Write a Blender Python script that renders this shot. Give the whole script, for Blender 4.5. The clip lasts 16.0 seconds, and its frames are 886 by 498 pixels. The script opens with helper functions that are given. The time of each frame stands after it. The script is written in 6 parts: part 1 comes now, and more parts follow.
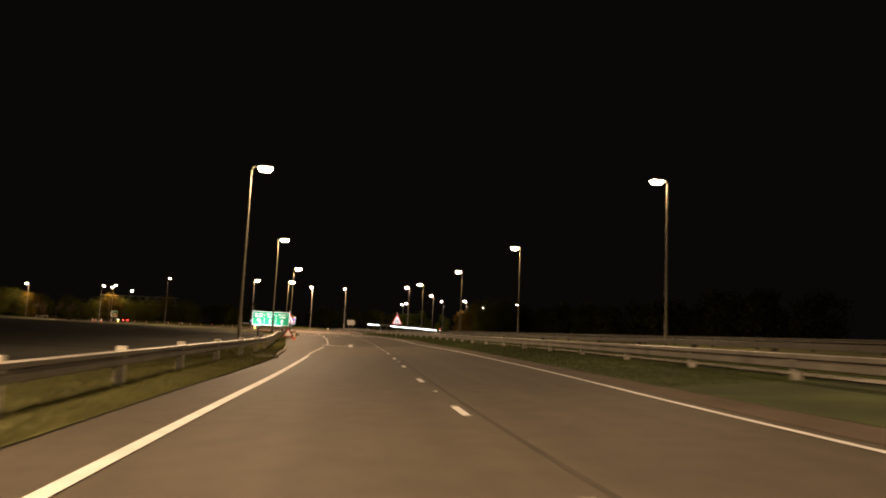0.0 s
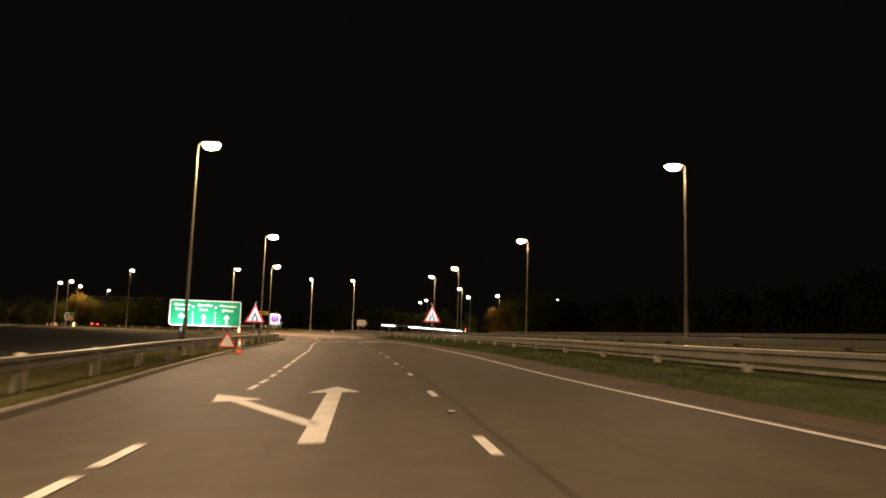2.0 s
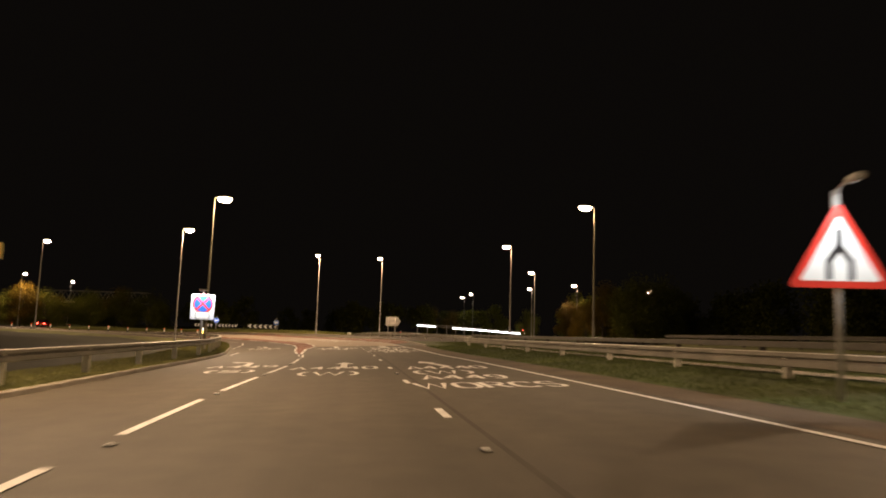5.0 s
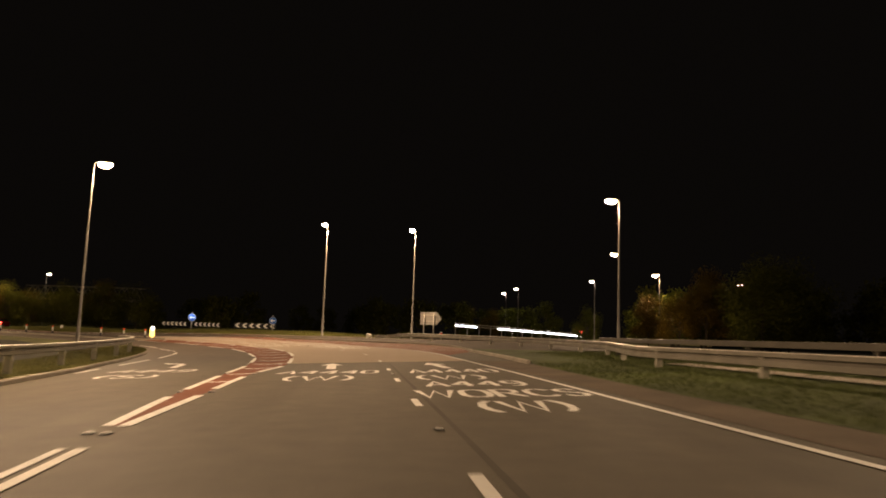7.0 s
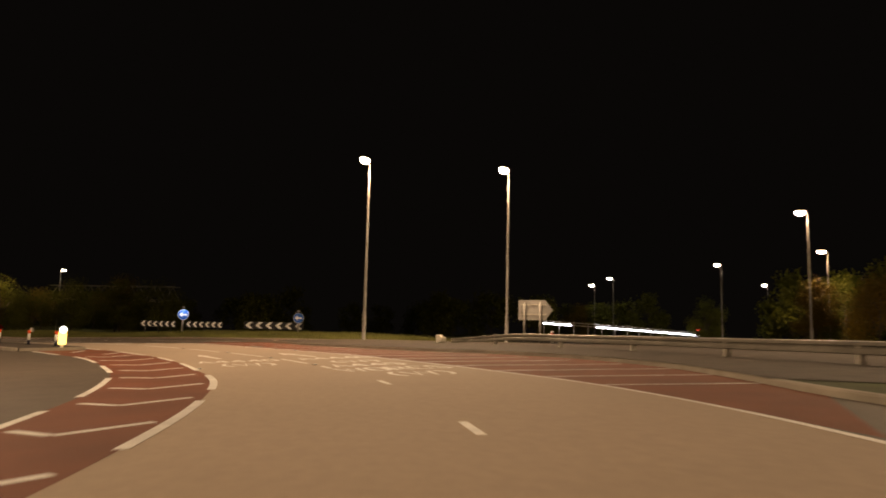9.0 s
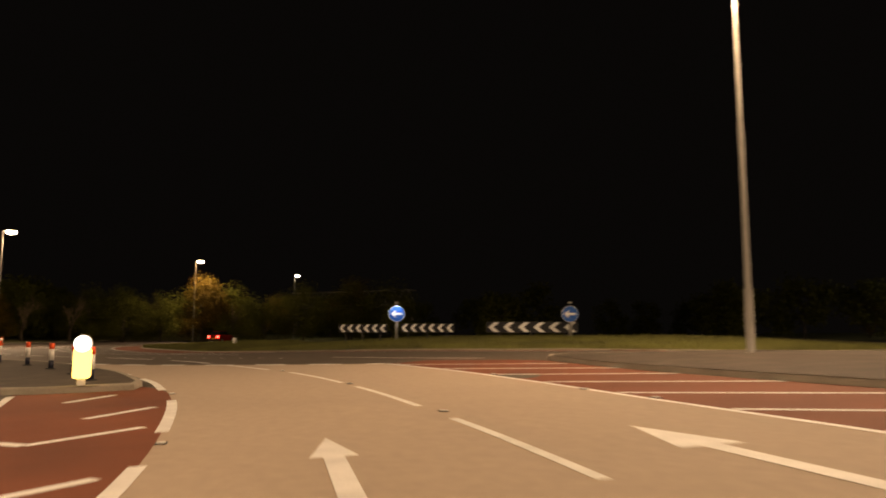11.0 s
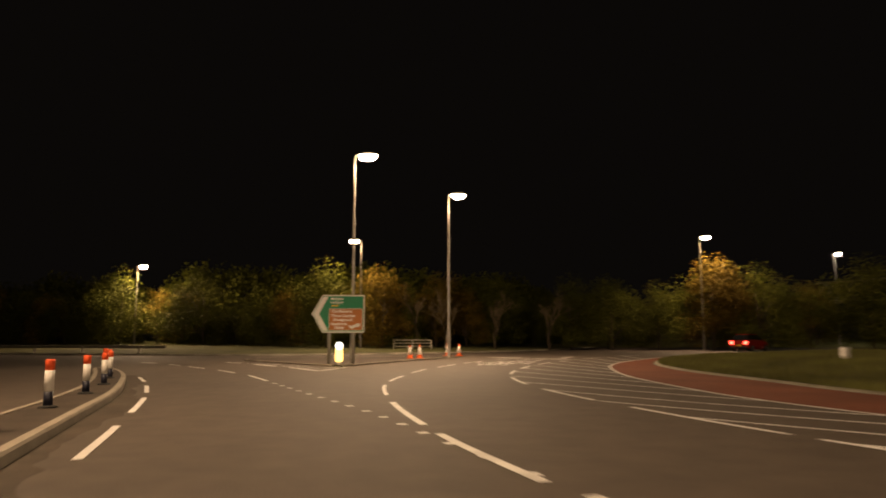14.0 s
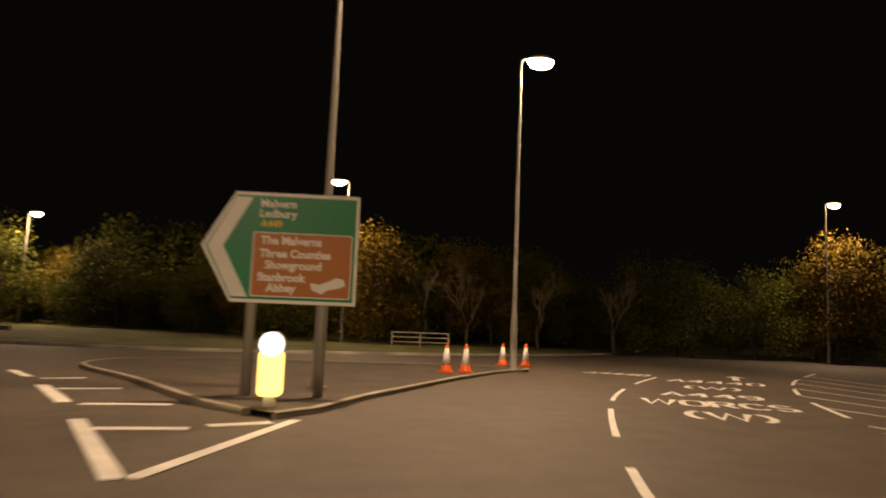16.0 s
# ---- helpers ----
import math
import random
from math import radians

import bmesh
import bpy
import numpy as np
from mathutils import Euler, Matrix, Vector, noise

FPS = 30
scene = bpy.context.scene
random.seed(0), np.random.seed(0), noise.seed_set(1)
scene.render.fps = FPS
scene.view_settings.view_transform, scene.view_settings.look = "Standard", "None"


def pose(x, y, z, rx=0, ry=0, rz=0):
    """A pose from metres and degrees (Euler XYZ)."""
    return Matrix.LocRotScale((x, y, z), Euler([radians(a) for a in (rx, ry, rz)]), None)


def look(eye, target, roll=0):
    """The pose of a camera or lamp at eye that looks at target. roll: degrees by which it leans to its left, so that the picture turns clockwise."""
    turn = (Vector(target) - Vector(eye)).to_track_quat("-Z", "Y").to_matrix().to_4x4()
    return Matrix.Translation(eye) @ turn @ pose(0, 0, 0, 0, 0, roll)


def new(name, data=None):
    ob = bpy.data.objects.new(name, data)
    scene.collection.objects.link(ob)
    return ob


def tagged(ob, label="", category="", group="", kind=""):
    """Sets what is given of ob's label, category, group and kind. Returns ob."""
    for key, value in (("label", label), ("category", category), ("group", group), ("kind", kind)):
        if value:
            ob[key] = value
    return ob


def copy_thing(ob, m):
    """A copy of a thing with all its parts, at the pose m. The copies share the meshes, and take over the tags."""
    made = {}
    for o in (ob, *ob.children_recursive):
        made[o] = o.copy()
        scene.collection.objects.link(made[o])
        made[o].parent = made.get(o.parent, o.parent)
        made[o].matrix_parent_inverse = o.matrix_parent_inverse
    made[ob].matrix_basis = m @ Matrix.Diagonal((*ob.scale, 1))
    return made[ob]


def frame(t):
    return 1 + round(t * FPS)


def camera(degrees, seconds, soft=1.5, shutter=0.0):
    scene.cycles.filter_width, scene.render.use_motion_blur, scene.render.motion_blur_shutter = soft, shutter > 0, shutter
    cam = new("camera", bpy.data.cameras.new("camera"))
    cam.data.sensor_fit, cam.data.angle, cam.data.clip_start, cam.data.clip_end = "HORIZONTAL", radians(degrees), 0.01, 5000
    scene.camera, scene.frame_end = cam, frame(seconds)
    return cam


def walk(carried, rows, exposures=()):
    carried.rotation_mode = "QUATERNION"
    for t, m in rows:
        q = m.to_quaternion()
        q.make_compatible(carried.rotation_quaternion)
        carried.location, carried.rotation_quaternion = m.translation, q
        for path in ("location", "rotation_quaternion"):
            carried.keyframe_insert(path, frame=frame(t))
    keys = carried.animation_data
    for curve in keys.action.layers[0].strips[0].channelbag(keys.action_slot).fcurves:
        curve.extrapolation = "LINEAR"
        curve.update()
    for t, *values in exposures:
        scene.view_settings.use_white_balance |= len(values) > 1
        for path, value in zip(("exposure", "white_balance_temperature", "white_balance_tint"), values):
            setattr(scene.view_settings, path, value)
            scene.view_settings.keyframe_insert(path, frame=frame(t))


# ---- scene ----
cam = camera(63.4, 16.0, soft=1.8, shutter=0.4)
PATH = [
    (0, (10.883, 7.912, 0.999), (10.698, 9.89, 1.233), 2.6),
    (0.5, (8.892, 17.271, 1.003), (8.703, 19.248, 1.237), 2.5),
    (1, (7.183, 26.321, 0.991), (6.985, 28.298, 1.225), 2.3),
    (1.5, (5.369, 35.309, 0.981), (5.16, 37.285, 1.213), 2.0),
    (2, (3.479, 44.198, 1.015), (3.262, 46.172, 1.25), 1.8),
    (2.5, (1.75, 52.461, 0.991), (1.521, 54.434, 1.227), 1.9),
    (3, (-0.06, 60.662, 1.028), (-0.301, 62.633, 1.263), 2.1),
    (3.5, (-1.909, 68.629, 1.062), (-2.163, 70.598, 1.299), 2.4),
    (4, (-3.962, 76.589, 1.073), (-4.227, 78.557, 1.311), 2.1),
    (4.2, (-4.837, 79.693, 1.071), (-5.104, 81.661, 1.309), 2.0),
    (6.3, (-12.552, 109.875, 0.997), (-12.883, 111.833, 1.24), 2.0),
    (6.5, (-13.29, 112.575, 0.996), (-13.628, 114.531, 1.24), 2.0),
    (7, (-15.25, 119.535, 1.001), (-15.6, 121.49, 1.243), 2.0),
    (7.5, (-17.046, 125.984, 1.014), (-17.41, 127.936, 1.256), 2.0),
    (8, (-18.926, 132.564, 1.039), (-19.31, 134.512, 1.283), 1.7),
    (8.2, (-19.644, 135.088, 0.997), (-20.039, 137.034, 1.239), 1.6),
    (10.3, (-29.718, 157.982, 1.03), (-30.581, 159.771, 1.269), 0.4),
    (10.5, (-30.886, 159.72, 1.043), (-31.813, 161.476, 1.281), 0.1),
    (11, (-34.175, 163.857, 1.035), (-35.268, 165.515, 1.274), 0.2),
    (11.5, (-37.619, 167.454, 1.05), (-38.889, 168.981, 1.289), 0.2),
    (12, (-41.33, 170.489, 1.066), (-42.758, 171.868, 1.308), 0.4),
    (12.5, (-45.354, 173.11, 1.059), (-46.899, 174.356, 1.307), 0.4),
    (13, (-49.704, 175.456, 1.058), (-51.366, 176.541, 1.308), 0.0),
    (13.5, (-54.136, 177.388, 1.102), (-55.905, 178.286, 1.354), -0.2),
    (14, (-59.037, 178.718, 1.115), (-60.898, 179.407, 1.364), -0.1),
    (14.5, (-64.203, 179.876, 1.107), (-66.112, 180.423, 1.351), 0.3),
    (15, (-69.327, 180.966, 1.089), (-71.244, 181.485, 1.323), 0.9),
    (15.5, (-74.384, 182.152, 1.088), (-76.284, 182.73, 1.321), 1.6),
    (16, (-79.417, 183.694, 1.061), (-81.264, 184.424, 1.294), 2.2),
]
walk(cam, [(t, look(eye, target, roll)) for t, eye, target, roll in PATH], [(0, 0.32), (2.5, 0.34), (4, 0.45), (6.5, 0.33), (8, 0.2), (10.5, 0.12), (11, 0.1), (11.7, 0.26), (12.5, 0.72), (13.3, 0.72), (14.2, 0.2), (15, 0.02), (16, -0.08)])

# ---------------------------------------------------------------- world, exposure
scene.view_settings.exposure = 0.0
world = bpy.data.worlds.new("night_sky")
scene.world = world
world.use_nodes = True
wbg = world.node_tree.nodes["Background"]
wbg.inputs["Color"].default_value = (1.0, 0.80, 0.66, 1)
wbg.inputs["Strength"].default_value = 0.0024

LAMP_W = 4200.0          # strength of one street lantern
WARM = (1.0, 0.645, 0.365)


# ---------------------------------------------------------------- materials
def mat(name, col, rough=0.8, metal=0.0, var=0.25, scale=1.5, fine=40.0, bump=0.2, rand=0.0, spec=0.4, patch=0.0, lanes=0.0):
    """Plain surface with variation at two scales, and fine relief."""
    m = bpy.data.materials.new(name)
    m.use_nodes = True
    nt = m.node_tree
    n, l = nt.nodes, nt.links
    bs = n["Principled BSDF"]
    bs.inputs["Roughness"].default_value = rough
    bs.inputs["Metallic"].default_value = metal
    bs.inputs["Specular IOR Level"].default_value = spec
    tc = n.new("ShaderNodeNewGeometry")
    big = n.new("ShaderNodeTexNoise")
    big.inputs["Scale"].default_value = scale
    big.inputs["Detail"].default_value = 5
    small = n.new("ShaderNodeTexNoise")
    small.inputs["Scale"].default_value = fine
    small.inputs["Detail"].default_value = 3
    l.new(tc.outputs["Position"], big.inputs["Vector"])
    l.new(tc.outputs["Position"], small.inputs["Vector"])
    add = n.new("ShaderNodeMath")
    add.operation = "MULTIPLY_ADD"
    l.new(small.outputs["Fac"], add.inputs[0])
    add.inputs[1].default_value = 0.5
    l.new(big.outputs["Fac"], add.inputs[2])
    ramp = n.new("ShaderNodeMapRange")
    ramp.inputs["From Min"].default_value = 0.45
    ramp.inputs["From Max"].default_value = 1.05
    ramp.inputs["To Min"].default_value = 1.0 - var
    ramp.inputs["To Max"].default_value = 1.0 + var
    l.new(add.outputs[0], ramp.inputs["Value"])
    val = ramp.outputs["Result"]
    if patch:
        wide = n.new("ShaderNodeTexNoise")
        wide.inputs["Scale"].default_value = 0.16
        wide.inputs["Detail"].default_value = 4
        wide.inputs["Distortion"].default_value = 1.2
        l.new(tc.outputs["Position"], wide.inputs["Vector"])
        worn = n.new("ShaderNodeMapRange")
        worn.inputs["From Min"].default_value = 0.35
        worn.inputs["From Max"].default_value = 0.65
        worn.inputs["To Min"].default_value = 1.0 - patch
        worn.inputs["To Max"].default_value = 1.0 + patch
        l.new(wide.outputs["Fac"], worn.inputs["Value"])
        mw = n.new("ShaderNodeMath")
        mw.operation = "MULTIPLY"
        l.new(val, mw.inputs[0])
        l.new(worn.outputs["Result"], mw.inputs[1])
        val = mw.outputs[0]
    if lanes:
        at = n.new("ShaderNodeAttribute")
        at.attribute_name = "lane"
        st = n.new("ShaderNodeVectorMath")
        st.operation = "MULTIPLY"
        st.inputs[1].default_value = (0.035, 1.15, 1.0)
        l.new(at.outputs["Vector"], st.inputs[0])
        track = n.new("ShaderNodeTexNoise")
        track.inputs["Scale"].default_value = 1.0
        track.inputs["Detail"].default_value = 4
        l.new(st.outputs["Vector"], track.inputs["Vector"])
        tr = n.new("ShaderNodeMapRange")
        tr.inputs["From Min"].default_value = 0.3
        tr.inputs["From Max"].default_value = 0.7
        tr.inputs["To Min"].default_value = 1.0 - lanes
        tr.inputs["To Max"].default_value = 1.0 + lanes
        l.new(track.outputs["Fac"], tr.inputs["Value"])
        ml = n.new("ShaderNodeMath")
        ml.operation = "MULTIPLY"
        l.new(val, ml.inputs[0])
        l.new(tr.outputs["Result"], ml.inputs[1])
        val = ml.outputs[0]
    if rand:
        oi = n.new("ShaderNodeObjectInfo")
        rr = n.new("ShaderNodeMapRange")
        rr.inputs["To Min"].default_value = 1.0 - rand
        rr.inputs["To Max"].default_value = 1.0 + rand
        l.new(oi.outputs["Random"], rr.inputs["Value"])
        mu = n.new("ShaderNodeMath")
        mu.operation = "MULTIPLY"
        l.new(val, mu.inputs[0])
        l.new(rr.outputs["Result"], mu.inputs[1])
        val = mu.outputs[0]
    sc = n.new("ShaderNodeVectorMath")
    sc.operation = "SCALE"
    sc.inputs[0].default_value = col
    l.new(val, sc.inputs["Scale"])
    l.new(sc.outputs["Vector"], bs.inputs["Base Color"])
    if bump:
        b = n.new("ShaderNodeBump")
        b.inputs["Strength"].default_value = bump
        b.inputs["Distance"].default_value = 0.01
        l.new(small.outputs["Fac"], b.inputs["Height"])
        l.new(b.outputs["Normal"], bs.inputs["Normal"])
    return m


def glow(name, col, strength, base=(0.8, 0.8, 0.8)):
    m = bpy.data.materials.new(name)
    m.use_nodes = True
    bs = m.node_tree.nodes["Principled BSDF"]
    bs.inputs["Base Color"].default_value = (*base, 1)
    bs.inputs["Emission Color"].default_value = (*col, 1)
    bs.inputs["Emission Strength"].default_value = strength
    return m


M_TAR = mat("asphalt", (0.079, 0.067, 0.049), 0.72, var=0.22, scale=2.2, fine=45, bump=0.6, patch=0.05, lanes=0.16)
M_TAR2 = mat("asphalt_dark", (0.055, 0.042, 0.031), 0.85, var=0.45, scale=1.4, fine=35, bump=0.6, patch=0.2)
M_TAR3 = mat("asphalt_brown", (0.0835, 0.0662, 0.0518), 0.74, var=0.24, scale=2.0, fine=45, bump=0.6, patch=0.07)
M_GRIME = mat("gutter_grime", (0.060, 0.047, 0.034), 0.9, var=0.45, scale=1.6, fine=30, bump=0.4)
M_BUFF = mat("buff_surfacing", (0.39, 0.315, 0.245), 0.85, var=0.09, scale=7, fine=50, bump=0.6, patch=0.03)
M_RED = mat("red_surfacing", (0.165, 0.050, 0.022), 0.85, var=0.30, scale=0.5, fine=70, bump=0.5)
M_WHITE = mat("road_paint", (0.76, 0.75, 0.73), 0.6, var=0.22, scale=2.5, fine=50, bump=0.3)
M_KERB = mat("concrete_kerb", (0.30, 0.27, 0.22), 0.85, var=0.30, scale=1.2, fine=30, bump=0.4)
M_GRASS = mat("grass", (0.100, 0.102, 0.030), 0.95, var=0.55, scale=0.5, fine=14, bump=0.8)
M_GRASS_M = mat("grass_reserve", (0.054, 0.070, 0.018), 0.95, var=0.55, scale=0.7, fine=14, bump=0.8, patch=0.25)
M_BLADE_M = mat("grass_reserve_blade", (0.068, 0.086, 0.020), 0.9, var=0.45, scale=0.8, fine=8, bump=0, patch=0.2)
M_GRASS_I = mat("grass_island", (0.090, 0.092, 0.023), 0.95, var=0.55, scale=0.6, fine=14, bump=0.8, patch=0.35)
M_BLADE_I = mat("grass_island_blade", (0.105, 0.106, 0.026), 0.9, var=0.45, scale=0.8, fine=8, bump=0, patch=0.3)
M_BLADE = mat("grass_blade", (0.118, 0.116, 0.034), 0.9, var=0.45, scale=0.8, fine=8, bump=0)
M_SOIL = mat("verge_soil", (0.022, 0.021, 0.011), 0.95, var=0.5, scale=0.4, fine=10, bump=0.8)
M_SHOULDER = mat("dusty_shoulder", (0.095, 0.070, 0.048), 0.9, var=0.4, scale=0.7, fine=40, bump=0.6)
M_SEAM = mat("sealed_joint", (0.054, 0.046, 0.034), 0.8, var=0.3, scale=1.0, fine=40, bump=0.2)
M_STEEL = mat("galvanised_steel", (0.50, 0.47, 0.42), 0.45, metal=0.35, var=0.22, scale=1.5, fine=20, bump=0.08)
# steel of the beam faces, their shade darkened into the colour
M_STEELSHADE = mat("shaded_beam_steel", (0.20, 0.185, 0.155), 0.6, metal=0.35, var=0.35, scale=1.2, fine=20, bump=0.1)
M_POST = mat("weathered_post", (0.46, 0.43, 0.37), 0.8, metal=0.1, var=0.3, scale=2, fine=20, bump=0.2)
M_STEELD = mat("dark_steel", (0.075, 0.066, 0.052), 0.55, metal=0.3, var=0.3, scale=1.5, fine=20, bump=0.08)
M_CHANNEL = mat("concrete_channel", (0.34, 0.31, 0.26), 0.9, var=0.4, scale=0.9, fine=25, bump=0.4, patch=0.3)
M_COLD = mat("dark_painted_column", (0.075, 0.068, 0.045), 0.6, metal=0.1, var=0.25, scale=1.0, fine=20, bump=0.05)
M_POLE = mat("galvanised_column", (0.175, 0.165, 0.15), 0.55, metal=0.2, var=0.2, scale=1.0, fine=20, bump=0.05)
M_POSTW = mat("pale_post", (0.62, 0.59, 0.50), 0.8, var=0.25, scale=3, fine=20, bump=0.2)
M_DARK = mat("dark_metal", (0.04, 0.04, 0.04), 0.5, metal=0.4, var=0.2, bump=0)
M_GREEN = mat("sign_green", (0.006, 0.235, 0.105), 0.35, var=0.06, scale=3, bump=0)
M_GREEND = mat("sign_green_joint", (0.004, 0.12, 0.05), 0.5, var=0.06, scale=3, bump=0)
M_BROWN = mat("sign_brown", (0.46, 0.17, 0.045), 0.35, var=0.06, scale=3, bump=0)
M_SWHITE = mat("sign_white", (0.82, 0.82, 0.80), 0.35, var=0.05, scale=3, bump=0)
M_SRED = mat("sign_red", (0.60, 0.030, 0.018), 0.35, var=0.06, scale=3, bump=0)
M_SBLUE = mat("sign_blue", (0.015, 0.10, 0.45), 0.35, var=0.06, scale=3, bump=0)
M_SYEL = mat("sign_yellow", (0.88, 0.53, 0.03), 0.35, var=0.06, scale=3, bump=0)
M_BLACK = mat("sign_black", (0.012, 0.012, 0.014), 0.4, var=0.1, bump=0)
M_BACK = mat("sign_back_grey", (0.30, 0.29, 0.27), 0.5, metal=0.3, var=0.12, bump=0)
M_ORANGE = mat("cone_orange", (0.75, 0.13, 0.02), 0.5, var=0.12, bump=0)
M_BARK = mat("bark", (0.085, 0.065, 0.045), 0.9, var=0.4, scale=3, fine=25, bump=0.8)
M_TWIG = mat("twig_bark", (0.15, 0.115, 0.07), 0.9, var=0.35, scale=3, fine=25, bump=0)
M_LEAF = mat("leaf_green", (0.074, 0.080, 0.009), 0.75, var=0.4, scale=0.7, fine=5, bump=0, rand=0.25, spec=0.12)
M_LEAF2 = mat("leaf_autumn", (0.135, 0.092, 0.010), 0.75, var=0.4, scale=0.7, fine=5, bump=0, rand=0.25, spec=0.12)
M_CARRED = mat("car_paint_red", (0.38, 0.018, 0.012), 0.25, metal=0.1, var=0.05, bump=0, spec=0.6)
M_TYRE = mat("tyre_rubber", (0.02, 0.02, 0.02), 0.85, var=0.2, bump=0)
M_CARGLASS = mat("car_glass", (0.012, 0.014, 0.016), 0.08, var=0.05, bump=0, spec=0.8)
M_ALU = mat("wheel_alloy", (0.5, 0.5, 0.5), 0.3, metal=0.9, var=0.1, bump=0)
M_PLASTIC = mat("white_plastic", (0.72, 0.70, 0.66), 0.5, var=0.12, bump=0)
M_BLUEBLK = mat("dark_blue_plastic", (0.016, 0.018, 0.035), 0.5, var=0.2, bump=0)
M_LENS = glow("lantern_glow", (1.0, 0.69, 0.40), 200.0)
M_LENSFAR = glow("lantern_glow_far", (1.0, 0.84, 0.60), 110.0)
M_TAIL = glow("tail_lamp", (1.0, 0.05, 0.03), 14.0, (0.4, 0.01, 0.01))
M_HEAD = glow("headlamp_white", (0.9, 0.95, 1.0), 20.0)
M_BOLLW = glow("bollard_lamp_white", (1.0, 0.97, 0.9), 2.6)
M_BOLLY = glow("bollard_lamp_yellow", (1.0, 0.66, 0.14), 3.0, (0.8, 0.45, 0.03))
# glow that stands for light reflected by the parapet rails
M_GLINT = glow("rail_glint", (0.95, 0.95, 1.0), 9.0)


# ---------------------------------------------------------------- shape helpers
def link(name, bm, material, parent=None, label="", smooth=False, kind=""):
    me = bpy.data.meshes.new(name)
    bm.to_mesh(me)
    bm.free()
    if smooth:
        for p in me.polygons:
            p.use_smooth = True
    if material is not None:
        for mm in (material if isinstance(material, (list, tuple)) else (material,)):
            me.materials.append(mm)
    ob = new(name, me)
    if parent is not None:
        ob.parent = parent
    return tagged(ob, label, kind=kind)


def part(name, bm, material, parent, label="", smooth=False):
    return link(name, bm, material, parent, label, smooth)


def thing(name, label, category, m=None, group=""):
    ob = new(name)
    ob.empty_display_size = 0.2
    if m is not None:
        ob.matrix_basis = m
    return tagged(ob, label, category, group)


def box(sx, sy, sz, x=0, y=0, z=0, bevel=0.0, rot=None, bm=None):
    """A box centred at x, y with its underside at z."""
    own = bmesh.new()
    bmesh.ops.create_cube(own, size=1)
    bmesh.ops.scale(own, vec=(sx, sy, sz), verts=own.verts)
    if bevel:
        bmesh.ops.bevel(own, geom=own.edges[:], offset=bevel, segments=2, affect="EDGES")
    if rot is not None:
        bmesh.ops.transform(own, matrix=rot, verts=own.verts)
    bmesh.ops.translate(own, vec=(x, y, z + sz / 2), verts=own.verts)
    return merge(bm, own)


def merge(bm, own):
    if bm is None:
        return own
    me = bpy.data.meshes.new("tmp")
    own.to_mesh(me)
    own.free()
    bm.from_mesh(me)
    bpy.data.meshes.remove(me)
    return bm


def lathe(profile, seg=16, bm=None, m=None):
    """Turned shape from (radius, height) pairs."""
    own = bmesh.new()
    rings = []
    for r, z in profile:
        rings.append([own.verts.new((r * math.cos(2 * math.pi * k / seg), r * math.sin(2 * math.pi * k / seg), z)) for k in range(seg)])
    for a, b in zip(rings, rings[1:]):
        for k in range(seg):
            own.faces.new((a[k], a[(k + 1) % seg], b[(k + 1) % seg], b[k]))
    own.faces.new(rings[0][::-1])
    own.faces.new(rings[-1])
    if m is not None:
        bmesh.ops.transform(own, matrix=m, verts=own.verts)
    return merge(bm, own)


def tube(points, radii, seg=8, bm=None):
    """A round bar through points."""
    own = bmesh.new()
    rings = []
    pts = [Vector(p) for p in points]
    for i, p in enumerate(pts):
        d = (pts[min(i + 1, len(pts) - 1)] - pts[max(i - 1, 0)]).normalized()
        side = d.cross(Vector((0, 0, 1)))
        if side.length < 0.05:
            side = d.cross(Vector((0, 1, 0)))
        side.normalize()
        up = side.cross(d)
        r = radii[i] if isinstance(radii, (list, tuple)) else radii
        rings.append([own.verts.new(p + r * (math.cos(2 * math.pi * k / seg) * side + math.sin(2 * math.pi * k / seg) * up)) for k in range(seg)])
    for a, b in zip(rings, rings[1:]):
        for k in range(seg):
            own.faces.new((a[k], b[k], b[(k + 1) % seg], a[(k + 1) % seg]))
    own.faces.new(rings[0])
    own.faces.new(rings[-1][::-1])
    return merge(bm, own)


def plate(outline, depth, y=0.0, bm=None):
    """An upright plate in the x-z plane: outline of (x, z), front face towards -y at y."""
    own = bmesh.new()
    f = own.faces.new([own.verts.new((x, y, z)) for x, z in outline])
    if f.normal.y > 0:
        f.normal_flip()
    f.normal_update()
    if f.normal.y > 0:
        f.normal_flip()
    r = bmesh.ops.extrude_face_region(own, geom=[f])
    bmesh.ops.translate(own, vec=(0, depth, 0), verts=[v for v in r["geom"] if isinstance(v, bmesh.types.BMVert)])
    bmesh.ops.recalc_face_normals(own, faces=own.faces)
    return merge(bm, own)


def round_rect(w, h, r, n=4, x=0, z=0):
    out = []
    for cx, cz, a in ((w / 2 - r, h / 2 - r, 0), (-w / 2 + r, h / 2 - r, 90), (-w / 2 + r, -h / 2 + r, 180), (w / 2 - r, -h / 2 + r, 270)):
        for k in range(n + 1):
            t = radians(a + 90 * k / n)
            out.append((x + cx + r * math.cos(t), z + cz + r * math.sin(t)))
    return out


def disc(r, n=32, x=0, z=0):
    return [(x + r * math.cos(2 * math.pi * k / n), z + r * math.sin(2 * math.pi * k / n)) for k in range(n)]


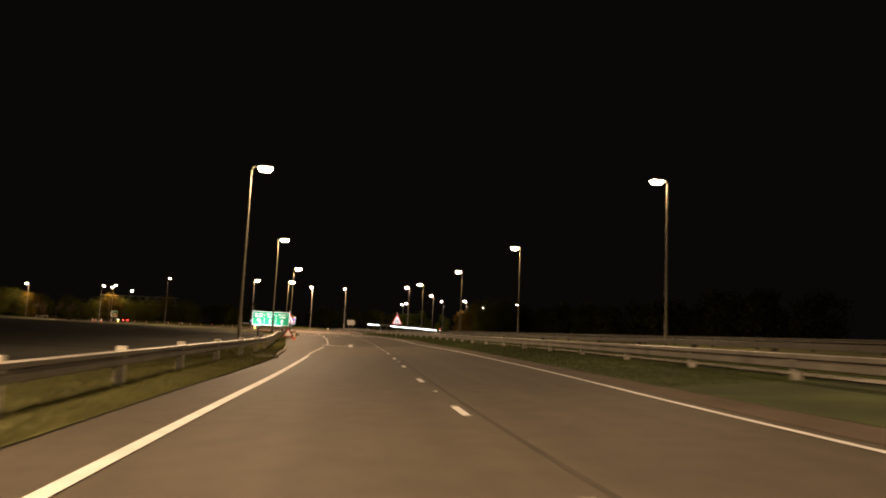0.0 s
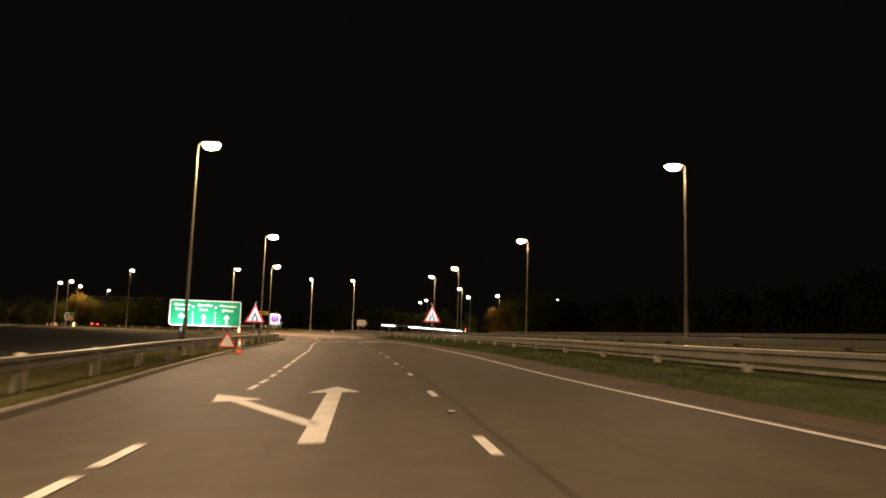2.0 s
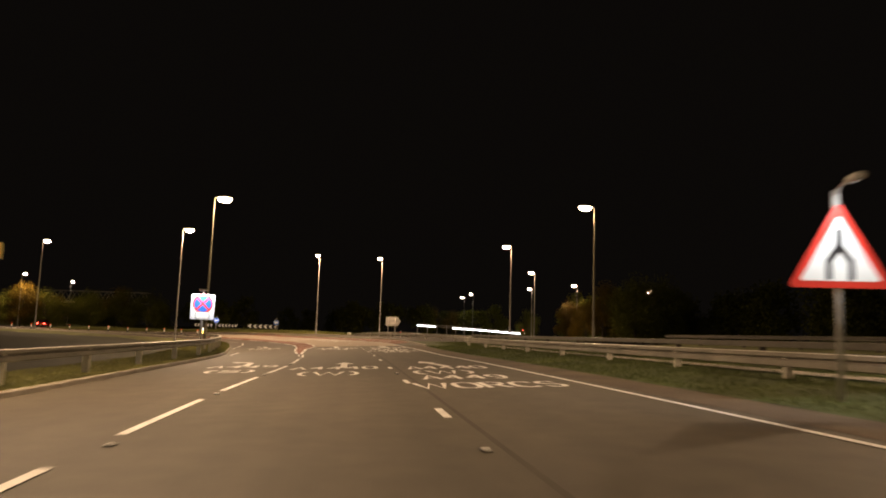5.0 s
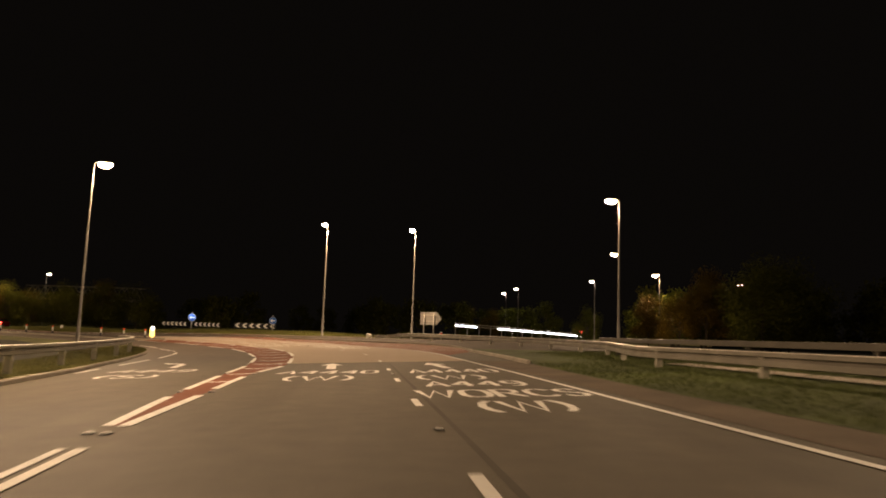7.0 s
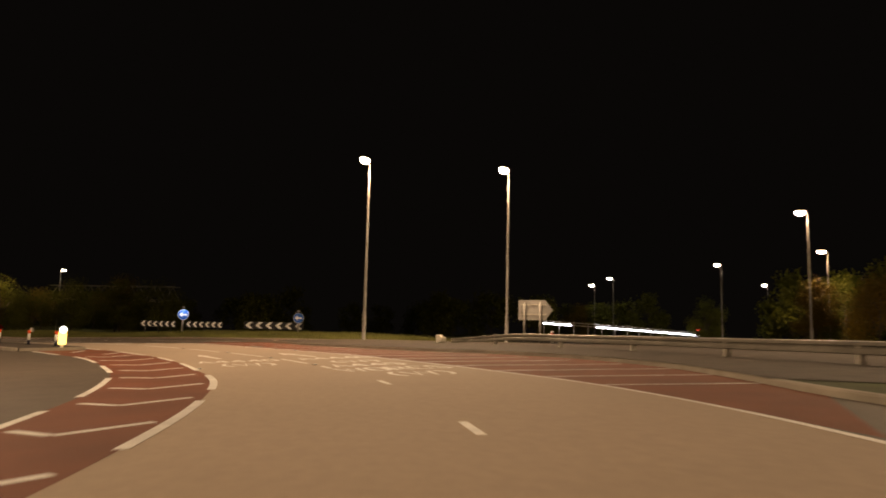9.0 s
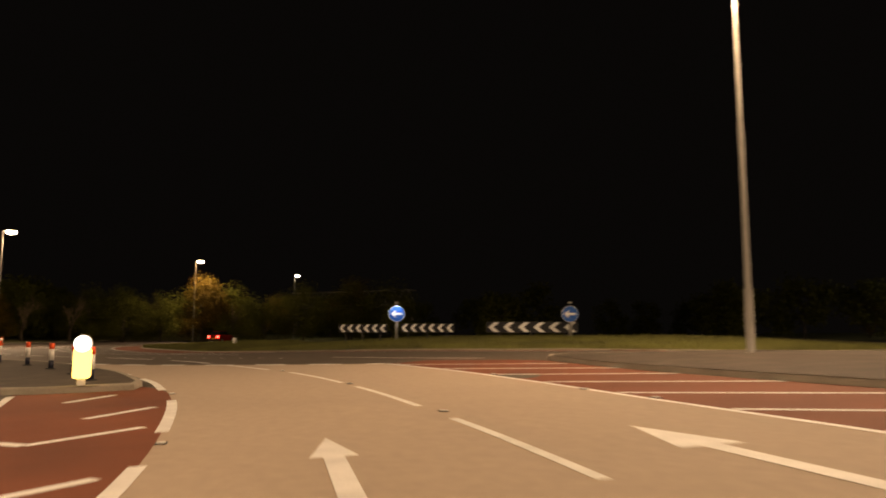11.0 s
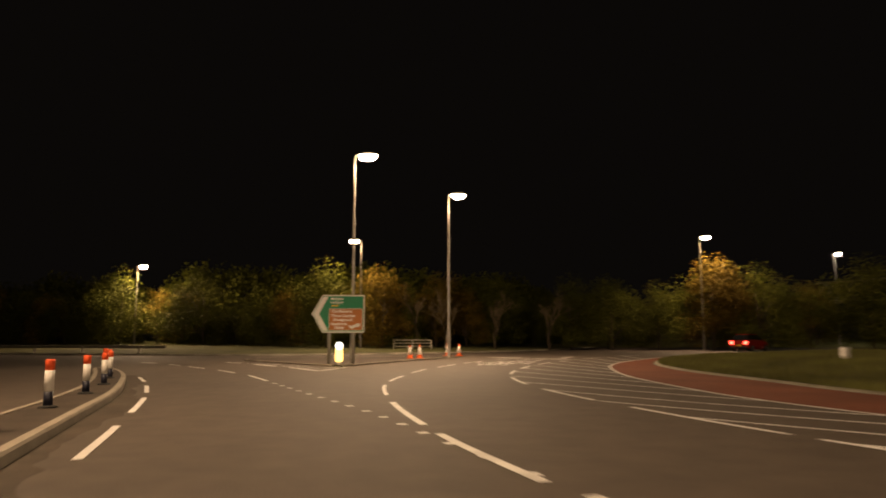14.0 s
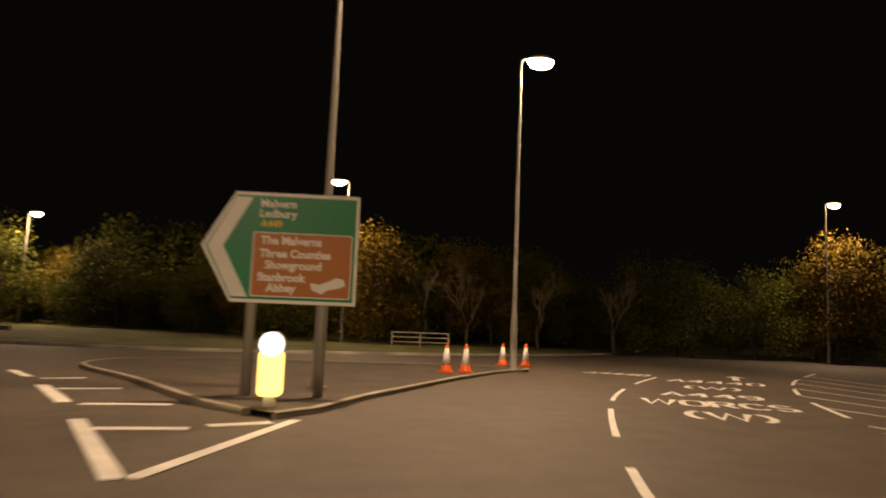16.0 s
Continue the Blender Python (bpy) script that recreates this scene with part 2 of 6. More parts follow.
def words(text, size, bm=None, m=None, wide=1.0, tall=1.0, bold=0.0):
    """Lettering as a flat mesh in the x-y plane, centred on x, its foot at y = 0; size is the cap height."""
    cu = bpy.data.curves.new("text", "FONT")
    cu.body = text
    cu.align_x = "CENTER"
    cu.size = size / 0.70
    cu.offset = bold
    cu.resolution_u = 3
    ob = bpy.data.objects.new("text", cu)
    me = ob.to_mesh().copy()
    ob.to_mesh_clear()
    bpy.data.objects.remove(ob)
    bpy.data.curves.remove(cu)
    own = bmesh.new()
    own.from_mesh(me)
    bpy.data.meshes.remove(me)
    bmesh.ops.scale(own, vec=(wide, tall, 1), verts=own.verts)
    if m is not None:
        bmesh.ops.transform(own, matrix=m, verts=own.verts)
    return merge(bm, own)


# ---------------------------------------------------------------- plan: levels and lines
def smooth(a, b, v):
    u = min(1.0, max(0.0, (v - a) / (b - a)))
    return u * u * (3 - 2 * u)


SPINE = np.array([(20.6, -30), (14.2, 0), (10, 19.5), (5.6, 40.6), (0.8, 62), (-5.9, 88.4), (-13.8, 117.1), (-18.3, 132), (-21.3, 142.2), (-24.6, 150.5),
                  (-29.8, 158.9), (-34.3, 164.4), (-38.3, 167.9), (-44, 172), (-50, 174.8), (-56.9, 176.7), (-63, 177.3), (-70.3, 177.8), (-78.5, 180.4), (-86, 184.5), (-92.4, 189.8), (-98, 196)], float)
SA, SAB = SPINE[:-1], SPINE[1:] - SPINE[:-1]
SLL = (SAB ** 2).sum(1)


def side_of(x, y):
    """Signed distance from the road's spine, to its right."""
    v = np.array((x, y)) - SA
    u = np.clip((v * SAB).sum(1) / SLL, 0, 1)
    off = v - u[:, None] * SAB
    d = np.hypot(off[:, 0], off[:, 1])
    i = int(d.argmin())
    return float(-np.sign(SAB[i, 0] * off[i, 1] - SAB[i, 1] * off[i, 0]) * d[i])


def level(x, y):
    """Height of the ground: the road falls to its left side and rises to its right."""
    d = side_of(x, y)
    z = 0.0398 * min(14.0, max(-12.0, d)) * smooth(-72, -50, x)
    return z + 0.035 * min(16.0, max(0.0, d - 14.0)) * smooth(-72, -50, x) * (1 - smooth(150, 178, y))


def levels(p):
    """Heights for many places at once."""
    p = np.asarray(p, float)
    best, sign = np.full(len(p), 1e9), np.zeros(len(p))
    for a, ab, ll in zip(SA, SAB, SLL):
        v = p - a
        u = np.clip((v @ ab) / ll, 0, 1)
        off = v - u[:, None] * ab
        d = np.hypot(off[:, 0], off[:, 1])
        nearer = d < best
        best = np.where(nearer, d, best)
        sign = np.where(nearer, -np.sign(ab[0] * off[:, 1] - ab[1] * off[:, 0]), sign)
    d = best * sign
    ease = lambda lo, hi, v: (lambda u: u * u * (3 - 2 * u))(np.clip((v - lo) / (hi - lo), 0, 1))
    w = ease(-72, -50, p[:, 0])
    return 0.0398 * np.clip(d, -12, 14) * w + 0.035 * np.clip(d - 14, 0, 16) * w * (1 - ease(150, 178, p[:, 1]))


class Line:
    """A smooth line in plan through a few points."""

    def __init__(self, pts, step=0.5, closed=False):
        p = [Vector(q) for q in pts]
        q = [p[-1]] + p + [p[0], p[1]] if closed else [2 * p[0] - p[1]] + p + [2 * p[-1] - p[-2]]
        out = []
        for a, b, c, d in zip(q, q[1:], q[2:], q[3:]):
            n = max(2, int((c - b).length / step))
            for k in range(n):
                t = k / n
                out.append(0.5 * (2 * b + (c - a) * t + (2 * a - 5 * b + 4 * c - d) * t * t + (3 * b - a - 3 * c + d) * t ** 3))
        if not closed:
            out.append(p[-1])
        self.p = out
        self.s = [0.0]
        for a, b in zip(out, out[1:]):
            self.s.append(self.s[-1] + (b - a).length)
        self.length = self.s[-1]

    def at(self, s):
        s = min(max(s, 0.0), self.length - 1e-6)
        i = int(np.searchsorted(self.s, s, side="right")) - 1
        i = min(max(i, 0), len(self.p) - 2)
        t = (s - self.s[i]) / max(1e-9, self.s[i + 1] - self.s[i])
        return self.p[i].lerp(self.p[i + 1], t)

    def way(self, s):
        return (self.at(s + 0.3) - self.at(s - 0.3)).normalized()

    def right(self, s):
        w = self.way(s)
        return Vector((w.y, -w.x))

    def off(self, s, d):
        return self.at(s) + d * self.right(s)

    def near(self, x, y):
        """Arc length of the point nearest to a place."""
        return self.s[int(np.argmin([(p.x - x) ** 2 + (p.y - y) ** 2 for p in self.p]))]

    def shifted(self, d, step=2.0, a=0.0, b=None):
        b = self.length if b is None else b
        n = max(2, int((b - a) / step))
        return Line([self.off(a + (b - a) * k / n, d(a + (b - a) * k / n) if callable(d) else d) for k in range(n + 1)])


def loft(name, a, b, dz, material, n=80, m=4, kind="structure", label="", parent=None, rise=None):
    """A sheet between two lines, laid on the ground."""
    bm = bmesh.new()
    rows = []
    for i in range(n + 1):
        p, q = a.at(a.length * i / n), b.at(b.length * i / n)
        row = []
        for j in range(m + 1):
            v = p.lerp(q, j / m)
            h = rise(i / n, j / m) if rise else 0.0
            row.append(bm.verts.new((v.x, v.y, level(v.x, v.y) + dz + h)))
        rows.append(row)
    for r0, r1 in zip(rows, rows[1:]):
        for j in range(m):
            f = bm.faces.new((r0[j], r0[j + 1], r1[j + 1], r1[j]))
            f.normal_update()
            if f.normal.z < 0:
                f.normal_flip()
    ob = link(name, bm, material, parent, label)
    return tagged(ob, kind=kind) if parent is None else ob


def ribbon(line, s0, s1, width, dz=0.016, off=0.0, bm=None, step=0.7):
    """A painted strip along a line."""
    bm = bm or bmesh.new()
    n = max(1, int(abs(s1 - s0) / step))
    prev = None
    for k in range(n + 1):
        s = s0 + (s1 - s0) * k / n
        c, r = line.off(s, off), line.right(s)
        pair = []
        for d in (-width / 2, width / 2):
            v = c + d * r
            pair.append(bm.verts.new((v.x, v.y, level(v.x, v.y) + dz)))
        if prev:
            bm.faces.new((prev[0], prev[1], pair[1], pair[0]))
        prev = pair
    return bm


def bar(x0, y0, x1, y1, width, dz=0.016, bm=None):
    return ribbon(Line([(x0, y0), ((x0 + x1) / 2, (y0 + y1) / 2), (x1, y1)]), 0, math.hypot(x1 - x0, y1 - y0), width, dz, bm=bm)


def sheet(name, outline, dz, material, kind="structure", label="", mound=0.0, cell=2.0, parent=None):
    """A flat area with a smooth outline, laid on the ground; mound raises its middle."""
    bm = bmesh.new()
    vs = [bm.verts.new((p[0], p[1], 0)) for p in outline]
    bm.faces.new(vs)
    bmesh.ops.triangulate(bm, faces=bm.faces[:])
    xs, ys = [p[0] for p in outline], [p[1] for p in outline]
    for axis, lo, hi in ((0, min(xs), max(xs)), (1, min(ys), max(ys))):
        k = math.ceil(lo / cell) * cell
        while k < hi:
            no = (1, 0, 0) if axis == 0 else (0, 1, 0)
            co = (k, 0, 0) if axis == 0 else (0, k, 0)
            bmesh.ops.bisect_plane(bm, geom=bm.verts[:] + bm.edges[:] + bm.faces[:], plane_co=co, plane_no=no, dist=1e-4)
            k += cell
    ring = np.array([(p[0], p[1]) for p in outline])
    for v in bm.verts:
        d = float(np.min(np.hypot(ring[:, 0] - v.co.x, ring[:, 1] - v.co.y))) if mound else 0.0
        v.co.z = level(v.co.x, v.co.y) + (dz(v.co.x) if callable(dz) else dz) + mound * smooth(0, 9, d)
    for f in bm.faces:
        f.normal_update()
        if f.normal.z < 0:
            f.normal_flip()
    ob = link(name, bm, material, parent, label)
    return tagged(ob, kind=kind) if parent is None else ob


def kerb(name, line, height=0.12, width=0.14, inside=1, s0=0.0, s1=None, base=-0.03, material=None, lift=None):
    """Kerb stones along a line: a bevelled bar, its face on the line, its body on the inner side (1 = right)."""
    s1 = line.length if s1 is None else s1
    n = max(2, int((s1 - s0) / 0.9))
    prof = [(0, base), (0.012, height - 0.03), (0.035, height), (width, height + 0.004), (width, base)]
    bm = bmesh.new()
    prev = None
    for k in range(n + 1):
        s = s0 + (s1 - s0) * k / n
        row = []
        for d, z in prof:
            v = line.off(s, d * inside)
            row.append(bm.verts.new((v.x, v.y, level(v.x, v.y) + z + (lift(v.x) if lift and z > 0 else 0.0))))
        if prev:
            for j in range(len(prof) - 1):
                bm.faces.new((prev[j], row[j], row[j + 1], prev[j + 1]))
        else:
            bm.faces.new(row)
        prev = row
    bm.faces.new(prev[::-1])
    bmesh.ops.recalc_face_normals(bm, faces=bm.faces)
    return tagged(link(name, bm, material or M_KERB), kind="structure")


LANE = Line([(21, -30), (14.5, 0), (10.3, 17.6), (5.6, 40.2), (3.3, 50.6), (0.8, 62), (-3.2, 78.7), (-7.7, 95.5), (-14.3, 119.3), (-19, 135.3), (-22.1, 145.5), (-24.4, 151.8), (-27.4, 157.8),
             (-31, 163), (-34.0, 166.6), (-36.0, 168.6), (-38.7, 170.95), (-42.85, 174.15), (-47.2, 176.75), (-52, 178.65), (-56.5, 180.15), (-61.9, 181.15), (-63.6, 181.33), (-67.1, 181.65), (-71.6, 182.4), (-76.28, 183.58), (-80.44, 185.34), (-84.56, 187.49), (-90.17, 191.24), (-94.3, 194.8), (-98.5, 199.1)])
RIGHT = Line([(23.6, -30), (17.3, 0), (14.3, 14.7), (13.4, 19.3), (12.3, 25.4), (11.0, 32.0), (8.1, 45.5), (4.6, 59.6), (1, 76.3), (-2.4, 89.8), (-6, 103), (-10, 116.6), (-12.6, 124.6), (-15.3, 133.9), (-17.4, 141), (-20, 149.3), (-21.7, 154.3), (-24.4, 159.4), (-29, 165.5), (-33.3, 170.3), (-37.2, 173.5), (-42.1, 177.3), (-46.7, 180)])
LEFT = Line([(16.6, -30), (10.5, 0), (7.75, 13.4), (6.7, 18.6), (5.3, 25.6), (3.1, 35.8), (2.15, 39.8), (0, 50.3), (-2.2, 60.2), (-6, 75), (-8.7, 85.5), (-10.9, 93.2), (-13.9, 104.3), (-16.5, 115.2), (-18.6, 122.4), (-20.2, 127)])
EDGE_L = Line([(16.0, -30), (9.6, 0), (6.65, 13.9), (5.25, 20.6), (4.3, 25.6), (3.0, 32.0), (2.5, 34.1), (2.05, 35.5), (1.2, 38.5), (0.1, 42.6), (-3.7, 55.1), (-7.5, 67), (-11.2, 79.6), (-12.9, 86), (-14.6, 93.2), (-15.75, 97.6), (-17.2, 103.2), (-19.6, 112.0), (-22.0, 120.8), (-23.1, 124.2), (-24.7, 128.3), (-26.8, 133), (-29.6, 139.5), (-36.2, 153), (-42.3, 160.3), (-50, 166), (-58, 168.8), (-68, 170.5), (-80, 170.8), (-92, 169.8), (-106, 166.5), (-128, 158)])
EDGE_R = Line([(24.9, -30), (18.5, 0), (15.1, 16.0), (14.0, 21.2), (12.55, 28), (9.0, 45.3), (5.7, 59.9), (2.1, 76.6), (-1.3, 90.1), (-4.9, 103.3), (-8.9, 116.9), (-11.5, 124.9), (-14.2, 134.2), (-16, 141.2), (-17.5, 147.2), (-19.0, 152.6), (-20.3, 156.6), (-20.9, 159.3), (-22.3, 163.8), (-24.8, 168.0), (-27.5, 170.9), (-30.1, 172.6), (-32.9, 174.45), (-35.2, 176.05), (-38.6, 178.45), (-42.6, 181.8)])

# ---------------------------------------------------------------- ground, carriageways, verges
def big_ground():
    bm = bmesh.new()
    xs = [-2500, -900, -400, -250, -190] + list(range(-160, 61, 10)) + [75, 95, 130, 200, 400, 900, 2500]
    ys = [-2500, -900, -300, -120, -60] + list(range(-40, 281, 10)) + [300, 340, 400, 600, 1000, 2500]
    grid = [[bm.verts.new((x, y, level(x, y) - 0.12)) for y in ys] for x in xs]
    for i in range(len(xs) - 1):
        for j in range(len(ys) - 1):
            bm.faces.new((grid[i][j], grid[i + 1][j], grid[i + 1][j + 1], grid[i][j + 1]))
    return tagged(link("ground", bm, M_SOIL), "dark rough grassland round the junction", kind="structure")


def lane_places(ob):
    """Gives a carriageway the place of each vertex along and across its lane line, for wear that runs with the traffic."""
    px, py = np.array([p.x for p in LANE.p]), np.array([p.y for p in LANE.p])
    wx, wy, arc = np.gradient(px), np.gradient(py), np.array(LANE.s)
    at = ob.data.attributes.new("lane", "FLOAT_VECTOR", "POINT")
    for i, v in enumerate(ob.data.vertices):
        k = int(np.argmin((px - v.co.x) ** 2 + (py - v.co.y) ** 2))
        c = ((v.co.x - px[k]) * wy[k] - (v.co.y - py[k]) * wx[k]) / math.hypot(wx[k], wy[k])
        at.data[i].vector = (arc[k], c, 0.0)
    return ob


big_ground()
ROAD = loft("road", EDGE_L.shifted(-0.3, a=0, b=EDGE_L.near(-42.3, 160.3)), Line([EDGE_R.at(s) for s in np.linspace(0, EDGE_R.near(-20.3, 155.6), 40)]), -0.010, M_TAR, n=420, m=16, label="worn dual carriageway asphalt with tyre-darkened lanes")
ROUND = Line([(-20, 152), (-31, 146), (-42, 155.5), (-52, 164), (-68, 168), (-92, 167), (-128, 155), (-150, 150), (-160, 175), (-150, 245), (-120, 262), (-70, 266), (-20, 250), (2, 225), (-2, 195), (-14, 170)], closed=True)
sheet("roundabout_road", [tuple(p) for p in ROUND.p[::3]], -0.008, M_TAR3, label="wide roundabout carriageway of worn grey asphalt", cell=2.0)
lane_places(ROAD)
OPP_A = RIGHT.shifted(7.2, a=0, b=RIGHT.near(-16, 137))
OPP_B = RIGHT.shifted(15.4, a=0, b=RIGHT.near(-16, 137))
lane_places(loft("opposite_road", OPP_A, OPP_B, 0.03, M_TAR, n=70, m=6, label="opposite carriageway of the dual carriageway"))
loft("drain_channel", RIGHT.shifted(4.7, a=0, b=RIGHT.near(-17, 140)), RIGHT.shifted(5.5, a=0, b=RIGHT.near(-17, 140)), 0.125, M_CHANNEL, n=110, m=2, label="pale worn concrete drainage channel behind the barrier")

# left verge and its kerb
verge_l = EDGE_L.shifted(-0.14)
KERB_U = EDGE_L.near(2.5, 34.1) / EDGE_L.length
VL_OUT = EDGE_L.shifted(-5.0)
loft("verge", verge_l, VL_OUT, 0.11, M_GRASS, n=150, m=10, label="rough grass verge beside the carriageway", rise=lambda u, v: -0.5 * v * v - 0.10 * (1 - smooth(KERB_U - 0.004, KERB_U, u)) * (1 - min(1.0, v / 0.2)))
kerb("kerb", EDGE_L, 0.11, inside=-1, s0=EDGE_L.near(2.5, 34.1))
# central reservation
VR_IN = EDGE_R.shifted(0.14, b=EDGE_R.near(-20.6, 158.2))
VR_OUT = RIGHT.shifted(7.3, a=0, b=RIGHT.near(-20.9, 152))
loft("median", VR_IN, VR_OUT, 0.0, M_GRASS_M, n=110, m=8, label="grass central reservation with a safety barrier", rise=lambda u, v: 0.10 * smooth(0, 0.4, v) + 0.10 * smooth(0.917, 0.93, u) * (1 - smooth(0, 0.4, v)))
kerb("kerb", EDGE_R, 0.11, inside=1, s0=EDGE_R.near(-16.7, 144.0))
loft("shoulder", RIGHT.shifted(0.30, b=RIGHT.near(-19, 146)), EDGE_R.shifted(0.25, b=EDGE_R.near(-17.2, 146)), -0.005, M_SHOULDER, n=300, m=3, label="dusty brown strip at the road edge")
FAR_A = OPP_B.shifted(0.2)
FAR_B = OPP_B.shifted(40.0)
loft("far_verge", FAR_A, FAR_B, 0.10, M_GRASS, n=60, m=8, label="dark grass bank beyond the opposite carriageway", rise=lambda u, v: 0.9 * v)

# splitter island beside the approach, with the tall lamp columns
C_OUT = [EDGE_R.at(s) for s in np.linspace(EDGE_R.near(-20.6, 158.0), EDGE_R.length, 30)] + [Vector(p) for p in ((-43.0, 182.8), (-42.2, 183.3), (-38.5, 184.9), (-33.5, 187.2), (-27, 191.2), (-16, 199), (-9, 190), (-10, 172), (-11.6, 160), (-12.9, 153.6), (-16.6, 155.7))]
C_LINE = Line([tuple(p) for p in C_OUT[29:36]])
sheet("splitter_island", [tuple(p) for p in C_OUT], 0.115, M_TAR2, label="kerbed island of dark asphalt with lamp columns")
kerb("kerb", C_LINE, 0.12, inside=1)

# central island of the roundabout
CEN = Line([(-33.2, 200), (-35.2, 193.6), (-37.4, 190.2), (-40.8, 188.3), (-45, 187.5), (-50.4, 187.1), (-55.9, 187), (-60.5, 187.9), (-67.3, 190.9), (-73, 193), (-80.7, 195.8), (-88, 200.2), (-95, 207.5), (-99.5, 216), (-100, 228), (-94, 240), (-80, 248), (-62, 250), (-46, 244), (-36, 230), (-32, 212)], closed=True)
sheet("central_island", [tuple(p) for p in CEN.p[::2]], 0.03, M_GRASS_I, label="grassed central island of the roundabout", mound=0.33)
kerb("kerb", CEN, 0.035, inside=1)
RED_IN = Line([(-40.8, 188.2), (-45, 187.4), (-50.4, 187.0), (-55.9, 186.9), (-60.5, 187.8), (-67.3, 190.8), (-73, 192.9), (-80.7, 195.7), (-88, 200.1), (-95, 207.4), (-99.5, 216)])
RED_OUT = Line([(-40.8, 187.5), (-45, 186.75), (-50.4, 186.4), (-54.8, 186.15), (-61.9, 187.0), (-68.6, 188.45), (-73.7, 190.0), (-78.8, 192.1), (-85.3, 196), (-90.5, 200.7), (-97, 208.5), (-101.5, 217)])
loft("red_margin", RED_IN, RED_OUT, -0.004, M_RED, n=90, m=2, label="red surfaced strip round the central island")

# island between the slip lane and the roundabout
ISL1 = Line([(-49.0, 170.75), (-48.0, 171.3), (-47.15, 172.05), (-46.95, 172.55), (-48.2, 173.3), (-50.9, 174.63), (-53.4, 175.5), (-56.1, 176.33), (-58.1, 176.8), (-60.7, 177.12), (-65, 177.27), (-67.6, 177.38), (-70.8, 177.52), (-74.6, 177.68), (-79, 177.58), (-83.4, 177.3), (-87.4, 176.7), (-88.3, 176.3), (-87.6, 176.0), (-84, 176.35), (-79, 176.7), (-75, 176.75), (-70, 176.4), (-65, 175.8), (-60, 174.8), (-56, 173.6), (-52, 172.1)], closed=True)


def isle_rise(x):
    return 0.008 * smooth(-64, -56, x)


ISL_N = Line([(-47.05, 172.4), (-48.2, 173.24), (-50.9, 174.57), (-53.4, 175.44), (-56.1, 176.27), (-58.1, 176.74), (-60.7, 177.06), (-65, 177.22), (-67.6, 177.33), (-70.8, 177.47), (-74.6, 177.63), (-79, 177.53), (-83.4, 177.25), (-87.5, 176.6)])
ISL_S = Line([(-47.5, 171.65), (-49.2, 171.0), (-52, 172.15), (-56, 173.65), (-60, 174.85), (-65, 175.85), (-70, 176.45), (-75, 176.8), (-79, 176.75), (-84, 176.4), (-87.8, 176.1)])
loft("slip_island", ISL_N, ISL_S, 0.115, M_TAR2, n=90, m=5, label="narrow kerbed island of dark asphalt", rise=lambda u, v: isle_rise(-47.2 - 40.6 * u))
kerb("kerb", ISL1, 0.12, inside=-1, lift=isle_rise)

# nose island at the exit
ISL2 = Line([(-88.0, 185.1), (-88.6, 185.75), (-90.3, 186.85), (-91.8, 188.0), (-94.3, 189.9), (-96.2, 191.45), (-97.9, 193.0), (-99.2, 194.6), (-100.2, 194.8), (-101.0, 193.2), (-101.5, 189.5), (-102.0, 186.0), (-101.3, 183.4), (-99.9, 182.4), (-97.5, 182.2), (-93.8, 183.3), (-90.8, 184.0), (-89.2, 184.4)], closed=True)
sheet("nose_island", [tuple(p) for p in ISL2.p[::2]], 0.065, M_TAR2, label="kerbed nose island of dark asphalt below a road sign", cell=3.0)
kerb("kerb", ISL2, 0.07, inside=-1)

# far verge beyond the exits, with a pale kerb
WEST = Line([(-156, 142), (-130, 158.5), (-118.5, 169.5), (-113.4, 176.6), (-110.6, 181.0), (-109.4, 185.0), (-109.8, 190), (-111.5, 197), (-115, 204), (-121, 212), (-130, 221), (-150, 237), (-175, 252)])
WEST_OUT = Line([(-190, 130), (-175, 160), (-165, 178), (-160, 188), (-158, 195), (-158, 203), (-160, 212), (-165, 222), (-172, 234), (-185, 250), (-200, 265)])
loft("verge", WEST, WEST_OUT, 0.10, M_GRASS, n=60, m=8, label="grass verge below a dense belt of trees", rise=lambda u, v: 1.2 * v)
kerb("kerb", WEST, 0.12, inside=-1, material=M_CHANNEL)
NORTH = Line([(-150, 226), (-132, 232), (-118, 246), (-100, 260), (-70, 268), (-30, 262), (0, 240)])
NORTH_OUT = Line([(-170, 240), (-145, 262), (-125, 285), (-100, 300), (-70, 305), (-20, 300), (30, 270)])
loft("verge", NORTH, NORTH_OUT, 0.10, M_GRASS, n=50, m=5, label="dark grass bank north of the roundabout", rise=lambda u, v: 1.0 * v)

# coloured surfacing
BUF_L = Line([(-24.9, 143.35), (-25.8, 146.1), (-28, 151.7), (-29.8, 155.4), (-31.7, 158.6), (-34, 161.5), (-36.2, 164.1), (-38.8, 166.8), (-41.2, 168.9), (-43.9, 171), (-46.3, 172.6), (-48.1, 173.62), (-51.2, 175.02), (-54.7, 176.24), (-60.2, 177.55)])
BUF_R = Line([(-18.55, 145.1), (-20, 149.3), (-21.7, 154.3), (-24.4, 159.4), (-29, 165.5), (-33.3, 170.3), (-37.2, 173.5), (-42.1, 177.3), (-46.9, 180.0)])
GIVE = Line([(-60.1, 177.6), (-57.7, 177.8), (-55, 178.0), (-53.4, 178.2), (-50.5, 178.85), (-47.7, 179.7), (-46.8, 180.05)])
buff_edge = [tuple(p) for p in BUF_L.p[:-1:3]] + [tuple(p) for p in GIVE.p[::3]] + [tuple(p) for p in BUF_R.p[::-3]]
sheet("buff_surface", buff_edge, -0.004, M_BUFF, label="buff high-grip surfacing on the roundabout approach", cell=1.5)
